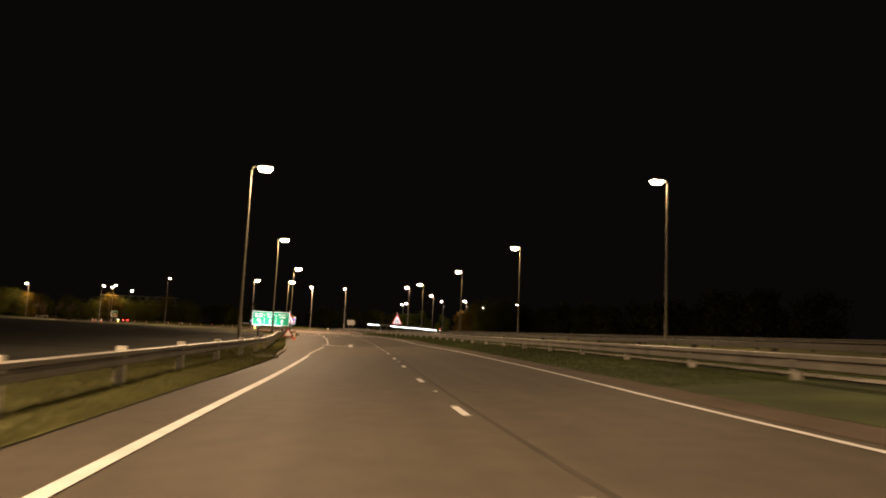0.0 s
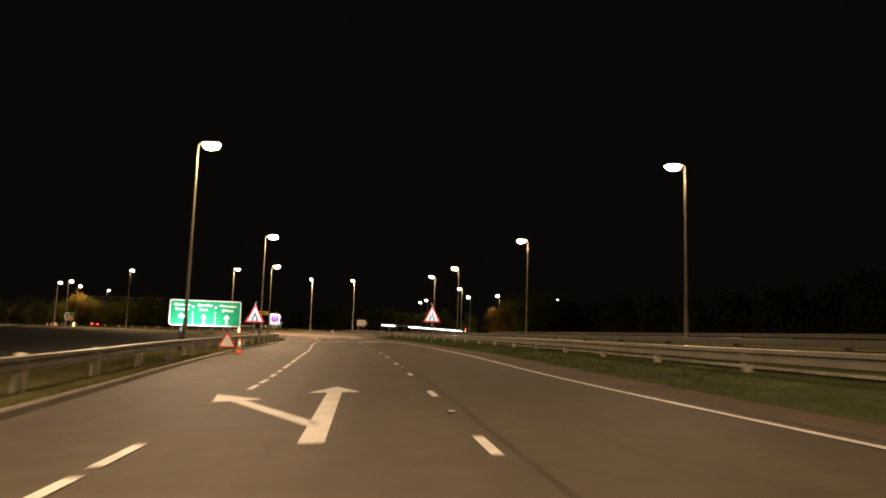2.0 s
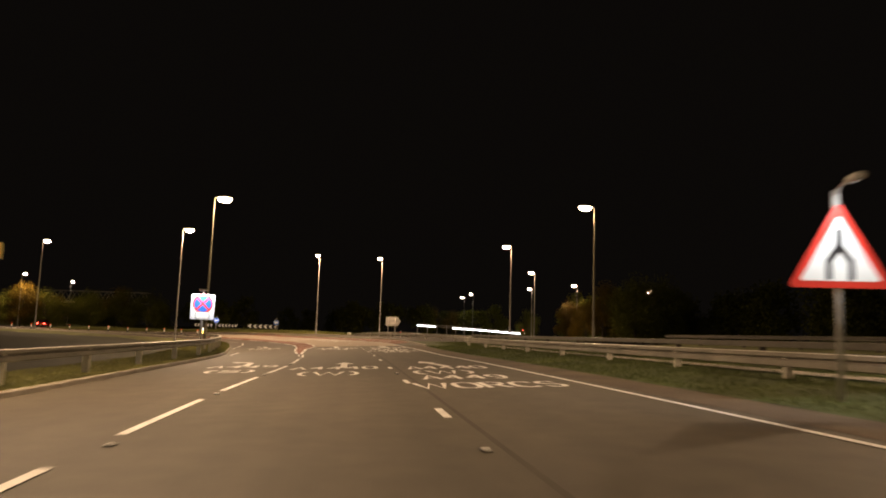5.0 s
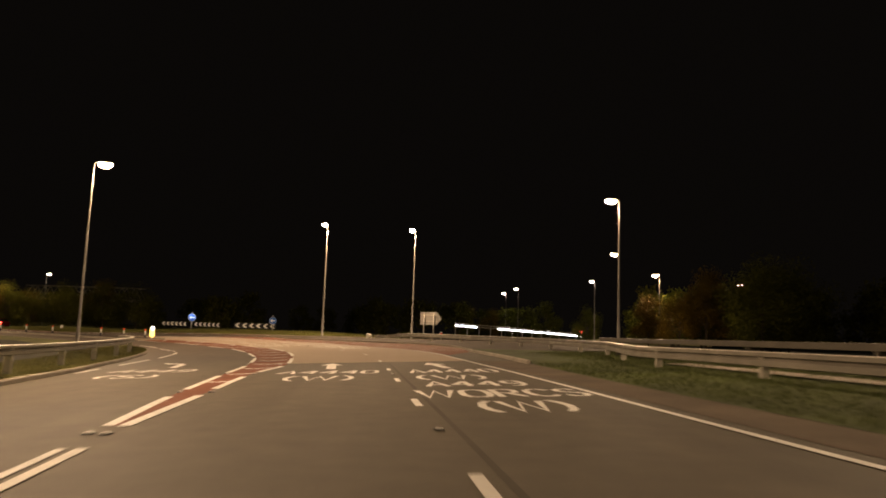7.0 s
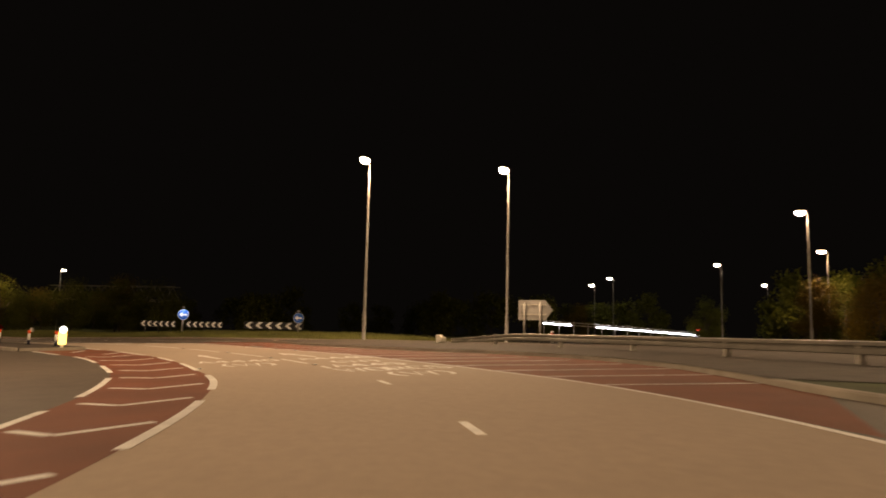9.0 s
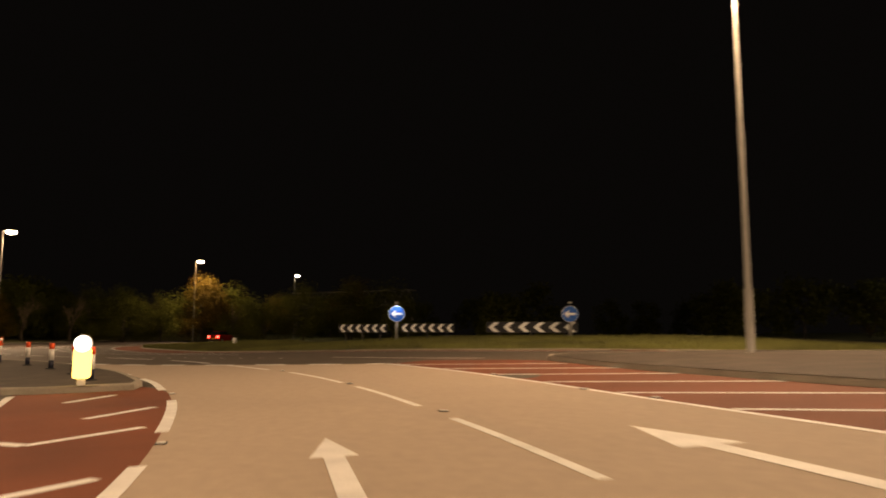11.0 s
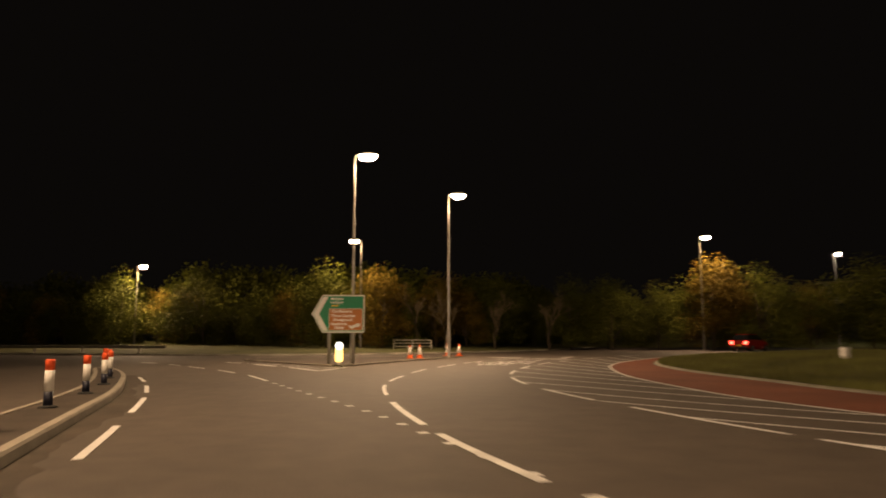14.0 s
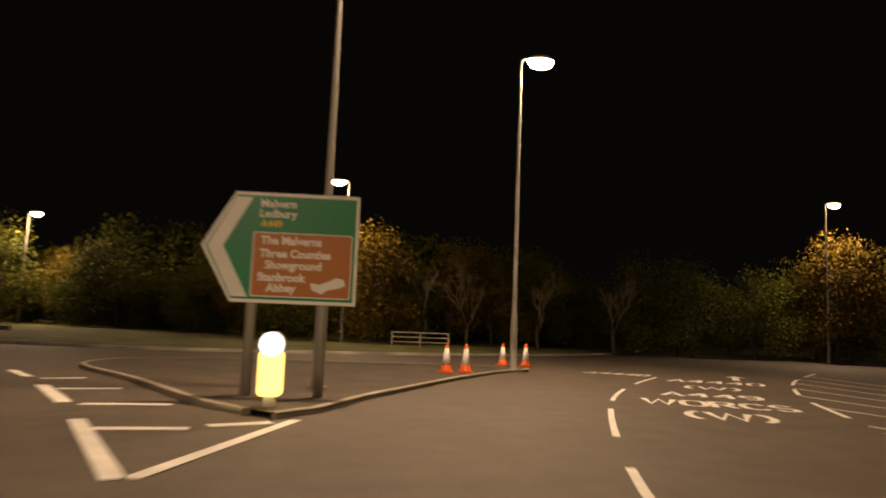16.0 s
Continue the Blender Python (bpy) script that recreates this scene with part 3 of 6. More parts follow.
RW_L = Line([(-20.4, 127.1), (-22, 131.3), (-24.1, 137.3), (-25.7, 142), (-28.1, 147.9), (-30, 151.6), (-32.1, 155.3), (-35.2, 159.7), (-38.6, 163.4), (-42, 166.6), (-45, 168.7), (-48.7, 171.0)])
RW_R = Line([(-20.2, 127.1), (-21.4, 131), (-23.3, 137.1), (-24.4, 142), (-25.8, 146.1), (-28, 151.7), (-29.8, 155.4), (-31.7, 158.6), (-34, 161.5), (-36.2, 164.1), (-38.8, 166.8), (-41.2, 168.9), (-43.9, 171), (-46.2, 172.5), (-47.5, 172.9)])
loft("red_hatch_area", RW_L, RW_R, -0.0015, M_RED, n=140, m=4, label="red surfaced wedge with white hatching between lanes")
R2_A = Line([(-20.7, 152.2), (-21.7, 154.3), (-24.4, 159.4), (-29, 165.5), (-33.3, 170.3), (-37.2, 173.5), (-42.1, 177.3), (-46.6, 180.0)])
R2_B = Line([(-20.2, 156.4), (-20.8, 159.3), (-22.2, 163.8), (-24.7, 168.0), (-27.4, 170.9), (-30.0, 172.6), (-32.8, 174.45), (-35.1, 176.05), (-38.5, 178.45), (-42.6, 181.75), (-46.4, 181.6)])
loft("red_hatch_area", R2_A, R2_B, -0.0055, M_RED, n=110, m=6, label="red surfaced wedge with white hatching by the island")


# ---------------------------------------------------------------- road markings (each a painted piece on the road)
def paint(bm, name="road_marking", label="white painted road marking"):
    for f in bm.faces:
        f.normal_update()
        if f.normal.z < 0:
            f.normal_flip()
    return tagged(link(name, bm, M_WHITE), label, kind="structure")


Z = 0.001
def gutter_dirt(line, s0, s1, width, off):
    """A strip of grime along a kerb, with a ragged outer edge."""
    bm = bmesh.new()
    rng = random.Random(8)
    prev = None
    n = int((s1 - s0) / 0.35)
    for k in range(n + 1):
        s = s0 + (s1 - s0) * k / n
        a, b = line.off(s, off), line.off(s, off + math.copysign(width * (0.7 + 0.3 * math.sin(s * 0.7) + rng.uniform(-0.16, 0.16)), off))
        pair = [bm.verts.new((p.x, p.y, level(p.x, p.y) - 0.005)) for p in (a, b)]
        if prev:
            f = bm.faces.new((prev[0], prev[1], pair[1], pair[0]))
            f.normal_update()
            if f.normal.z < 0:
                f.normal_flip()
        prev = pair
    return tagged(link("gutter_dirt", bm, M_GRIME), "dark brown grime along the kerb", kind="structure")


gutter_dirt(ISL1, ISL1.near(-58, 176.75), ISL1.near(-84, 177.2), 0.52, 0.02)
gutter_dirt(ISL1, ISL1.near(-47.4, 172.9), ISL1.near(-58, 176.75), 0.30, 0.02)
paint(ribbon(LEFT, 0, LEFT.near(2.95, 36.4), 0.16, Z), label="solid white edge line")
paint(ribbon(RIGHT, 0, RIGHT.length, 0.11, Z), label="solid white edge line")
# lane dashes: one metre marks every 5.65 m
def lane_at(y):
    return LANE.s[int(np.argmin([abs(p.y - y) for p in LANE.p]))]


MARKS = [lane_at(17.6) - 5.65 * k for k in (3, 2, 1)]
for y0, y1, n in ((17.6, 40.2, 4), (40.2, 62, 4), (62, 78.7, 3), (78.7, 95.5, 3), (95.5, 119.3, 4)):
    MARKS += [lane_at(y0) + (lane_at(y1) - lane_at(y0)) * k / n for k in range(n)]
MARKS += [lane_at(y) for y in (119.3, 124.6, 130.3, 135.2, 139.9, 145.75)]
for s in MARKS:
    paint(ribbon(LANE, s - 0.55, s + 0.55, 0.11, Z), label="short white lane mark")
# short marks of the left lane line, then longer ones
def left_at(y):
    return LEFT.s[int(np.argmin([abs(p.y - y) for p in LEFT.p]))]


for k in range(21):
    if k in (10, 11, 12):  # worn away beside the arrow
        continue
    s = left_at(74.1 - 1.86 * k)
    paint(ribbon(LEFT, s, s + 1.16, 0.12, Z), label="short white lane mark")
for k in range(8):
    s = left_at(76.2 + 5.73 * k)
    paint(ribbon(LEFT, s, s + 4.15, 0.12, Z), label="long white lane mark")
# red wedge: broken edges and chevrons
for a, b in (((-20.5, 127.3), (-21.8, 130.8)), ((-22.4, 132.4), (-23.8, 136.3)), ((-24.4, 138.1), (-25.6, 141.7)), ((-26.4, 143.7), (-28.0, 147.7)), ((-28.9, 149.3), (-30.8, 153.2)), ((-32.0, 155), (-34.4, 158.7)), ((-35.8, 160.4), (-38.4, 163.2)), ((-39.9, 164.6), (-43.2, 167.5)), ((-44.8, 168.6), (-48.2, 170.7))):
    paint(ribbon(RW_L, RW_L.near(*a), RW_L.near(*b), 0.14, Z), label="white edge mark")
for a, b in (((-20.3, 127.3), (-21.3, 130.8)), ((-21.8, 132.4), (-23.0, 136.4)), ((-23.6, 138.1), (-24.4, 141.6)), ((-25.2, 143.6), (-26.6, 147.9)), ((-27.5, 150.4), (-29.3, 154.5)), ((-30.4, 156.5), (-32.6, 159.9)), ((-33.9, 161.5), (-36.6, 164.6)), ((-37.7, 165.7), (-39.8, 167.7)), ((-41.2, 168.95), (-44.6, 171.5))):
    paint(ribbon(RW_R, RW_R.near(*a), RW_R.near(*b), 0.15, Z), label="white edge mark")
for i in range(14):
    u = (RW_R.near(-22.6, 134.7) + 3.12 * i) / RW_R.length
    if u > 0.96:
        break
    a, b = RW_L.at(RW_L.length * u), RW_R.at(RW_R.length * u)
    w = RW_R.way(RW_R.length * u)
    mid = a.lerp(b, 0.45) - w * min(1.2, 0.35 * (b - a).length)
    bm = bar(*a.lerp(b, 0.12), *mid, 0.16, Z)
    paint(bar(*mid, *a.lerp(b, 0.90), 0.16, Z, bm=bm), label="white hatching chevron")
for x0, y0, x1, y1 in ((-43.4, 169.3, -43.75, 170.6), (-45.95, 170.45, -46.35, 171.6)):
    paint(bar(x0, y0, x1, y1, 0.16, Z), label="white hatching bar")
# edge line beside the slip island
SIDE = Line([(-46.25, 172.5), (-46.95, 172.92), (-48.1, 173.6), (-49.55, 174.3), (-51.2, 175.02), (-52.4, 175.48), (-53.75, 175.95), (-54.7, 176.22), (-56.75, 176.82), (-58.6, 177.25), (-60.3, 177.56)])
for a, b in (((-46.3, 172.5), (-49.5, 174.27)), ((-51.1, 174.98), (-54.7, 176.22)), ((-56.7, 176.8), (-60.3, 177.56))):
    paint(ribbon(SIDE, SIDE.near(*a), SIDE.near(*b), 0.15, Z), label="white edge mark")
# hatching right of the approach
def reach(a, way, line):
    """Distance from a along way to a line."""
    best = None
    for p, q in zip(line.p, line.p[1:]):
        e = q - p
        k = way.x * e.y - way.y * e.x
        if abs(k) > 1e-9:
            u = ((p.x - a.x) * e.y - (p.y - a.y) * e.x) / k
            v = ((p.x - a.x) * way.y - (p.y - a.y) * way.x) / k
            if u > 0.2 and 0 <= v <= 1 and (best is None or u < best):
                best = u
    return best


for i in range(-5, 9):
    a = R2_A.at(R2_A.near(-30.7, 167.7) + 2.43 * i)
    way = Vector((0.977, 0.21))
    far = reach(a, way, R2_B)
    if far:
        a, q = a + way * 0.12, a + way * max(0.4, min(far - 0.15, 4.6))
        paint(bar(*a, *q, 0.12, Z), label="white hatching bar")
# double line before the red wedge
paint(ribbon(LEFT, left_at(121.9), left_at(125.7), 0.11, Z, off=0.08), label="white lane mark")
paint(ribbon(LEFT, left_at(123.0), left_at(125.7), 0.09, Z, off=-0.10), label="white lane mark")
# sealed seam beside the lane line
bm = ribbon(LANE, 20, LANE.near(-21.5, 143.5), 0.07, -0.006, off=0.20)
for f in bm.faces:
    f.normal_update()
    if f.normal.z < 0:
        f.normal_flip()
tagged(link("road_seam", bm, M_SEAM), "dark sealed joint along the lane line", kind="structure")
# lane dashes on the buff surface, long marks
for a, b in (((-24.3, 151.6), (-24.7, 152.6)), ((-27.4, 157.8), (-28.0, 158.7)), ((-30.6, 162.5), (-31.5, 163.6)), ((-32.4, 164.8), (-34.6, 167.2)), ((-36, 168.6), (-38.7, 170.95)), ((-39.9, 171.95), (-42.85, 174.15)), ((-43.9, 174.85), (-47.2, 176.75)), ((-48.4, 177.3), (-51.7, 178.55)), ((-52.9, 178.95), (-56.5, 180.15)), ((-58.1, 180.5), (-61.9, 181.25)), ((-63.8, 181.5), (-67.1, 181.7)), ((-68.2, 181.8), (-71.6, 182.3)), ((-73.4, 182.8), (-76.3, 183.5)), ((-77.8, 184.1), (-80.5, 185.3)), ((-82.4, 186.2), (-84.6, 187.4)), ((-86.5, 188.6), (-88.8, 190.1)), ((-90.2, 191.2), (-92.9, 193.5)), ((-94.3, 194.8), (-97.2, 197.6))):
    paint(ribbon(LANE, LANE.near(*a), LANE.near(*b), 0.11 if a[0] > -73 else 0.085, Z), label="white lane mark")
# give-way line
s = 0.6
while s < GIVE.length - 0.5:
    paint(ribbon(GIVE, s, min(s + 1.0, GIVE.length), 0.2, Z), label="broken white give-way mark")
    s += 1.78
# spiral lines on the roundabout
IN1 = Line([(-44.5, 182.6), (-48.7, 182.5), (-51.5, 182.5), (-54.8, 183.8), (-59.9, 184.5), (-65.3, 185.1), (-69.1, 185.7), (-73.6, 186.5), (-77.3, 187.6), (-81, 189.3), (-85.1, 191.9), (-88, 194.1), (-91.5, 197.1), (-96.4, 202.4), (-102.3, 210.3)])
for a, b in (((-45, 182.5), (-51, 182.5)), ((-58, 184.3), (-64.9, 185)), ((-65.5, 185.1), (-69.1, 185.7)), ((-70.6, 185.9), (-73.6, 186.5)), ((-75.3, 187), (-78.2, 188.1)), ((-79.8, 188.8), (-82.2, 190)), ((-83.6, 190.9), (-85.9, 192.4)), ((-87.6, 193.8), (-90, 195.7)), ((-91.5, 197.1), (-93.2, 198.8)), ((-94.5, 200.2), (-97, 203.2)), ((-98.5, 205), (-101, 208.5))):
    paint(ribbon(IN1, IN1.near(*a), IN1.near(*b), 0.10, Z), label="white lane mark")
for i in range(15):
    u = 0.30 + 0.62 * i / 14
    a = IN1.at(IN1.length * u)
    w = IN1.way(IN1.length * u)
    r = IN1.right(IN1.length * u)
    tgt = a - w * 6.5 + r * 3.6
    q = min(RED_OUT.p, key=lambda p: (p - tgt).length)
    paint(bar(*a, *q, 0.075, Z), label="thin white hatching line")
paint(ribbon(RED_OUT, 2, RED_OUT.length - 1, 0.09, Z), label="thin white line beside the red strip")
# small square dots leading to the exit
DOTS = Line([(-52.6, 181.75), (-56, 181.62), (-61, 181.4), (-66, 181.46), (-70, 181.55), (-74.5, 181.3), (-78.4, 181.1)])
s = 0.0
while s < DOTS.length:
    paint(ribbon(DOTS, s, s + 0.16, 0.13, Z + 0.003), label="small square white dot")
    s += 0.97
EXITL = Line([(-79, 181.1), (-82.4, 180.9), (-84.4, 180.62), (-86.8, 180.22), (-88.5, 179.85), (-90.7, 179.3), (-92.4, 178.95), (-94.1, 178.5), (-97.8, 177.2), (-102, 175.4)])
for a, b in ((0.2, 3.4), (5.4, 7.9), (9.7, 12.0), (13.6, 15.4), (17.1, 19.3)):
    paint(ribbon(EXITL, a, b, 0.10, Z), label="white lane mark")
ISLE = Line([(-63, 177.75), (-66.7, 177.9), (-69.5, 178.05), (-74.3, 178.2), (-78.2, 178.1), (-80.4, 177.95), (-84, 177.6)])
for a, b in ((3.7, 6.5), (8.3, 11.3), (12.7, 15.2), (17, 19.5)):
    paint(ribbon(ISLE, a, b, 0.10, Z), label="white edge mark")
paint(bar(-23.0, 124.9, -24.15, 128.5, 0.08, Z), label="thin white edge mark")
SLIP = Line([(-28.3, 137), (-30.1, 141.7), (-31.7, 146), (-32.2, 147.5), (-35.0, 153.7), (-38, 157.4), (-41, 161), (-44.5, 164)])
for a0, b0 in ((0.1, 2.5), (5.0, 9.6), (11.2, 17.8), (19.5, 24), (25.5, 30)):
    paint(ribbon(SLIP, a0, b0, 0.10, Z), label="white edge mark")
# hatched nose before the exit island
bm = bar(-92.6, 182.1, -89.9, 182.7, 0.2, Z)
bm = bar(-96.2, 181.1, -94.4, 181.65, 0.18, Z, bm=bm)
bm = bar(-88.15, 183.0, -84.85, 183.52, 0.17, Z, bm=bm)
paint(bm, label="white nose outline")
paint(bar(-84.85, 183.62, -87.9, 185.3, 0.14, Z), label="white nose outline")
for x0, y0, x1, y1 in ((-91.9, 182.4, -92.0, 183.3), (-89.7, 182.9, -89.6, 184.0), (-87.4, 183.2, -87.3, 184.1), (-87.5, 184.3, -87.7, 185.0), (-92.0, 184.0, -92.0, 184.6), (-94, 181.9, -94.2, 182.6)):
    paint(bar(x0, y0, x1, y1, 0.2, Z), label="white nose bar")


def arrow_shape(path, width, head, hl, extra=None):
    """A painted arrow: a straight or bent shaft with a wide head, in local x (across) and y (along)."""
    bm = bmesh.new()
    for (x0, y0), (x1, y1) in zip(path, path[1:]):
        d = Vector((x1 - x0, y1 - y0)).normalized()
        r = Vector((d.y, -d.x)) * width / 2
        bm.faces.new([bm.verts.new((*p, 0)) for p in (Vector((x0, y0)) - r, Vector((x0, y0)) + r, Vector((x1, y1)) + r, Vector((x1, y1)) - r)])
    (x0, y0), (x1, y1) = path[-2], path[-1]
    d = Vector((x1 - x0, y1 - y0)).normalized()
    r = Vector((d.y, -d.x)) * head / 2
    e = Vector((x1, y1))
    bm.faces.new([bm.verts.new((*p, 0)) for p in (e - r, e + r, e + d * hl)])
    return bm


def lay(bm, x, y, ax, ay, label, stretch=1.0):
    """Lays local x-y paint on the road at x, y; (ax, ay) is the way of local y."""
    d = Vector((ax, ay)).normalized()
    r = Vector((d.y, -d.x))
    bmesh.ops.triangulate(bm, faces=bm.faces[:])
    for v in bm.verts:
        p = Vector((x, y)) + r * v.co.x + d * v.co.y * stretch
        v.co = (p.x, p.y, level(p.x, p.y) + Z + v.co.z)
    return paint(bm, label=label)


# deflection arrow on the approach
a2 = arrow_shape([(0, 0), (0, 5.8)], 0.26, 0.92, 1.35)
a3 = arrow_shape([(-0.05, 1.35), (-1.45, 4.55)], 0.22, 0.80, 1.4)
lay(merge(a2, a3), 1.5, 51.1, -0.214, 0.977, "white two-headed lane arrow")
# lane arrows
lay(arrow_shape([(0, 0), (0, 2.6)], 0.22, 0.66, 1.3), -14.1, 113.4, -0.27, 1, "white straight lane arrow")
lay(arrow_shape([(0.25, 0), (-0.05, 2.6)], 0.24, 0.7, 1.4), -11.2, 114.2, -0.30, 1, "white lane arrow bent sideways")
lay(arrow_shape([(0, 0), (0, 2.4)], 0.29, 0.68, 1.5), -22.1, 139.9, -0.31, 0.95, "white straight lane arrow")
lay(arrow_shape([(0.10, 0), (-0.05, 2.3)], 0.26, 0.72, 1.5), -18.85, 140.65, -0.29, 0.96, "white lane arrow bent sideways")
lay(arrow_shape([(0, 0), (0, 2.2)], 0.18, 0.42, 1.1), -36.75, 167.0, -0.72, 0.69, "white lane arrow")
lay(arrow_shape([(0.08, 0), (-0.05, 2.2)], 0.2, 0.62, 1.3), -34.05, 168.7, -0.72, 0.70, "white lane arrow")
lay(arrow_shape([(0.1, 0), (-0.05, 1.9)], 0.2, 0.6, 1.0), -96.2, 199.7, -0.68, 0.73, "white lane arrow")
lay(arrow_shape([(0, 0), (-0.1, 2.4), (-0.35, 2.7)], 0.22, 0.7, 0.9), -27.3, 140.2, -0.34, 0.94, "white lane arrow bent sideways")


RING = [(0.5, 0), (0.22, 0.03), (0.05, 0.16), (0, 0.35), (0, 0.65), (0.05, 0.84), (0.22, 0.97), (0.5, 1), (0.78, 0.97), (0.95, 0.84), (1, 0.65), (1, 0.35), (0.95, 0.16), (0.78, 0.03), (0.5, 0)]
GLYPHS = {
    "A": (1.0, [[(0, 0), (0.5, 1), (1, 0)], [(0.17, 0.30), (0.83, 0.30)]]),
    "4": (1.0, [[(0.74, 0), (0.74, 1)], [(0.74, 0.98), (0.02, 0.30), (1, 0.30)]]),
    "0": (0.95, [RING]), "O": (1.05, [RING]),
    "9": (0.95, [[(0.12, 0.02), (0.55, 0.0), (0.88, 0.16), (1, 0.45), (1, 0.72), (0.85, 0.95), (0.5, 1), (0.15, 0.95), (0, 0.72), (0.15, 0.5), (0.5, 0.44), (0.95, 0.55)]]),
    "W": (1.45, [[(0, 1), (0.25, 0), (0.5, 0.92), (0.75, 0), (1, 1)]]),
    "R": (0.95, [[(0, 0), (0, 1), (0.65, 1), (0.92, 0.9), (0.92, 0.62), (0.65, 0.5), (0.08, 0.5)], [(0.5, 0.46), (1, 0)]]),
    "C": (1.0, [[(1, 0.82), (0.8, 0.97), (0.45, 1), (0.12, 0.86), (0, 0.5), (0.12, 0.14), (0.45, 0), (0.8, 0.03), (1, 0.18)]]),
    "S": (0.92, [[(0.95, 0.84), (0.7, 0.98), (0.3, 0.98), (0.05, 0.84), (0.05, 0.66), (0.3, 0.54), (0.7, 0.46), (0.95, 0.34), (0.95, 0.15), (0.7, 0.02), (0.3, 0.02), (0.03, 0.16)]]),
    "(": (0.42, [[(1, 1.06), (0.4, 0.85), (0.1, 0.5), (0.4, 0.15), (1, -0.06)]]),
    ")": (0.42, [[(0, 1.06), (0.6, 0.85), (0.9, 0.5), (0.6, 0.15), (0, -0.06)]]),
}


def stroke(bm, pts, width, z):
    """A painted stroke with mitred bends through points of the x-y plane."""
    p = [Vector(q) for q in pts]
    prev = None
    for i, c in enumerate(p):
        d0 = (c - p[i - 1]).normalized() if i else (p[1] - c).normalized()
        d1 = (p[i + 1] - c).normalized() if i < len(p) - 1 else d0
        t = d0 + d1
        t = t.normalized() if t.length > 0.05 else d0
        r = Vector((t.y, -t.x))
        k = width / 2 / max(0.45, abs(r.dot(Vector((d0.y, -d0.x)))))
        pair = [bm.verts.new((*(c - r * k), z)), bm.verts.new((*(c + r * k), z))]
        if prev:
            bm.faces.new((prev[0], prev[1], pair[1], pair[0]))
        prev = pair


def road_words(text, x, y, ax, ay, width, length, label):
    """Tall painted road lettering, built of strokes."""
    gap = 0.34
    w = sum(GLYPHS[c][0] for c in text) + gap * (len(text) - 1)
    k = (width - 0.12) / w
    bm = bmesh.new()
    x0 = -w / 2
    for c in text:
        gw, lines = GLYPHS[c]
        for i, line in enumerate(lines):
            stroke(bm, [((x0 + u * gw) * k, 0.06 + v * (length - 0.12)) for u, v in line], 0.125, 0.0012 * i)
        x0 += gw + gap
    lay(bm, x, y, ax, ay, label)


road_words("A4440", -21.4, 137.5, -0.225, 0.974, 2.65, 1.55, "white road lettering A4440")
road_words("(W)", -20.75, 134.9, -0.28, 1, 1.7, 1.7, "white road lettering (W)")
road_words("A4440", -18.15, 138.35, -0.29, 0.957, 2.45, 1.75, "white road lettering A4440")
road_words("(W)", -17.75, 135.6, -0.28, 1, 1.7, 1.6, "white road lettering (W)")
road_words("A449", -16.95, 133.6, -0.27, 1, 2.1, 1.5, "white road lettering A449")
road_words("WORCS", -16.2, 131.3, -0.26, 1, 2.95, 1.55, "white road lettering WORCS")
road_words("(W)", -15.65, 129.2, -0.26, 1, 1.4, 1.5, "white road lettering (W)")
road_words("A449", -26.6, 137.65, -0.22, 1, 2.15, 1.5, "white road lettering A449")
road_words("(S)", -25.75, 135.1, -0.25, 1, 1.45, 1.4, "white road lettering (S)")
# the same lettering once more, one set further back along the approach
for text, x, y, width, length in (("A4440", -21.4, 137.5, 2.65, 1.55), ("(W)", -20.75, 134.9, 1.7, 1.7), ("A4440", -18.15, 138.35, 2.45, 1.75), ("(W)", -17.75, 135.6, 1.7, 1.6), ("A449", -16.95, 133.6, 2.1, 1.5),
                                  ("WORCS", -16.15, 131.3, 3.1, 1.55), ("A449", -26.6, 137.65, 2.15, 1.5), ("(S)", -25.75, 135.1, 1.45, 1.4)):
    s0 = LANE.near(x, y)
    d = (Vector((x, y)) - LANE.at(s0)).dot(LANE.right(s0))
    d = max(d, -4.6)
    p, w = LANE.off(s0 - 26.3, d), LANE.way(s0 - 26.3)
    road_words(text, p.x, p.y, w.x, w.y, width, length, "white road lettering " + text)
lay(arrow_shape([(0, 0), (-0.1, 2.4), (-0.35, 2.7)], 0.22, 0.7, 0.9), *LANE.off(LANE.near(-14.4, 119.8) - 4.5, -4.6), -0.27, 0.96, "white lane arrow bent sideways")
road_words("A4440", -34.95, 165.35, -0.68, 0.73, 2.6, 1.1, "white road lettering A4440")
road_words("(W)", -33.5, 163.55, -0.66, 0.75, 1.6, 1.4, "white road lettering (W)")
road_words("A4440", -32.5, 167.6, -0.70, 0.71, 2.7, 1.2, "white road lettering A4440")
road_words("(W)", -30.97, 165.62, -0.66, 0.75, 1.52, 1.3, "white road lettering (W)")
road_words("A449", -29.9, 163.8, -0.64, 0.77, 2.2, 1.3, "white road lettering A449")
road_words("WORCS", -28.55, 162.15, -0.62, 0.785, 3.0, 1.4, "white road lettering WORCS")
road_words("(W)", -27.35, 160.5, -0.58, 0.815, 1.6, 1.35, "white road lettering (W)")
road_words("A4440", -94.75, 197.7, -0.72, 0.69, 2.5, 1.3, "white road lettering A4440")
road_words("(W)", -92.75, 195.8, -0.74, 0.67, 1.35, 1.1, "white road lettering (W)")
road_words("A449", -90.75, 194.0, -0.78, 0.62, 2.0, 1.15, "white road lettering A449")
road_words("WORCS", -89.02, 192.6, -0.80, 0.60, 2.62, 1.25, "white road lettering WORCS")
road_words("(W)", -87.4, 191.35, -0.80, 0.60, 1.35, 1.15, "white road lettering (W)")
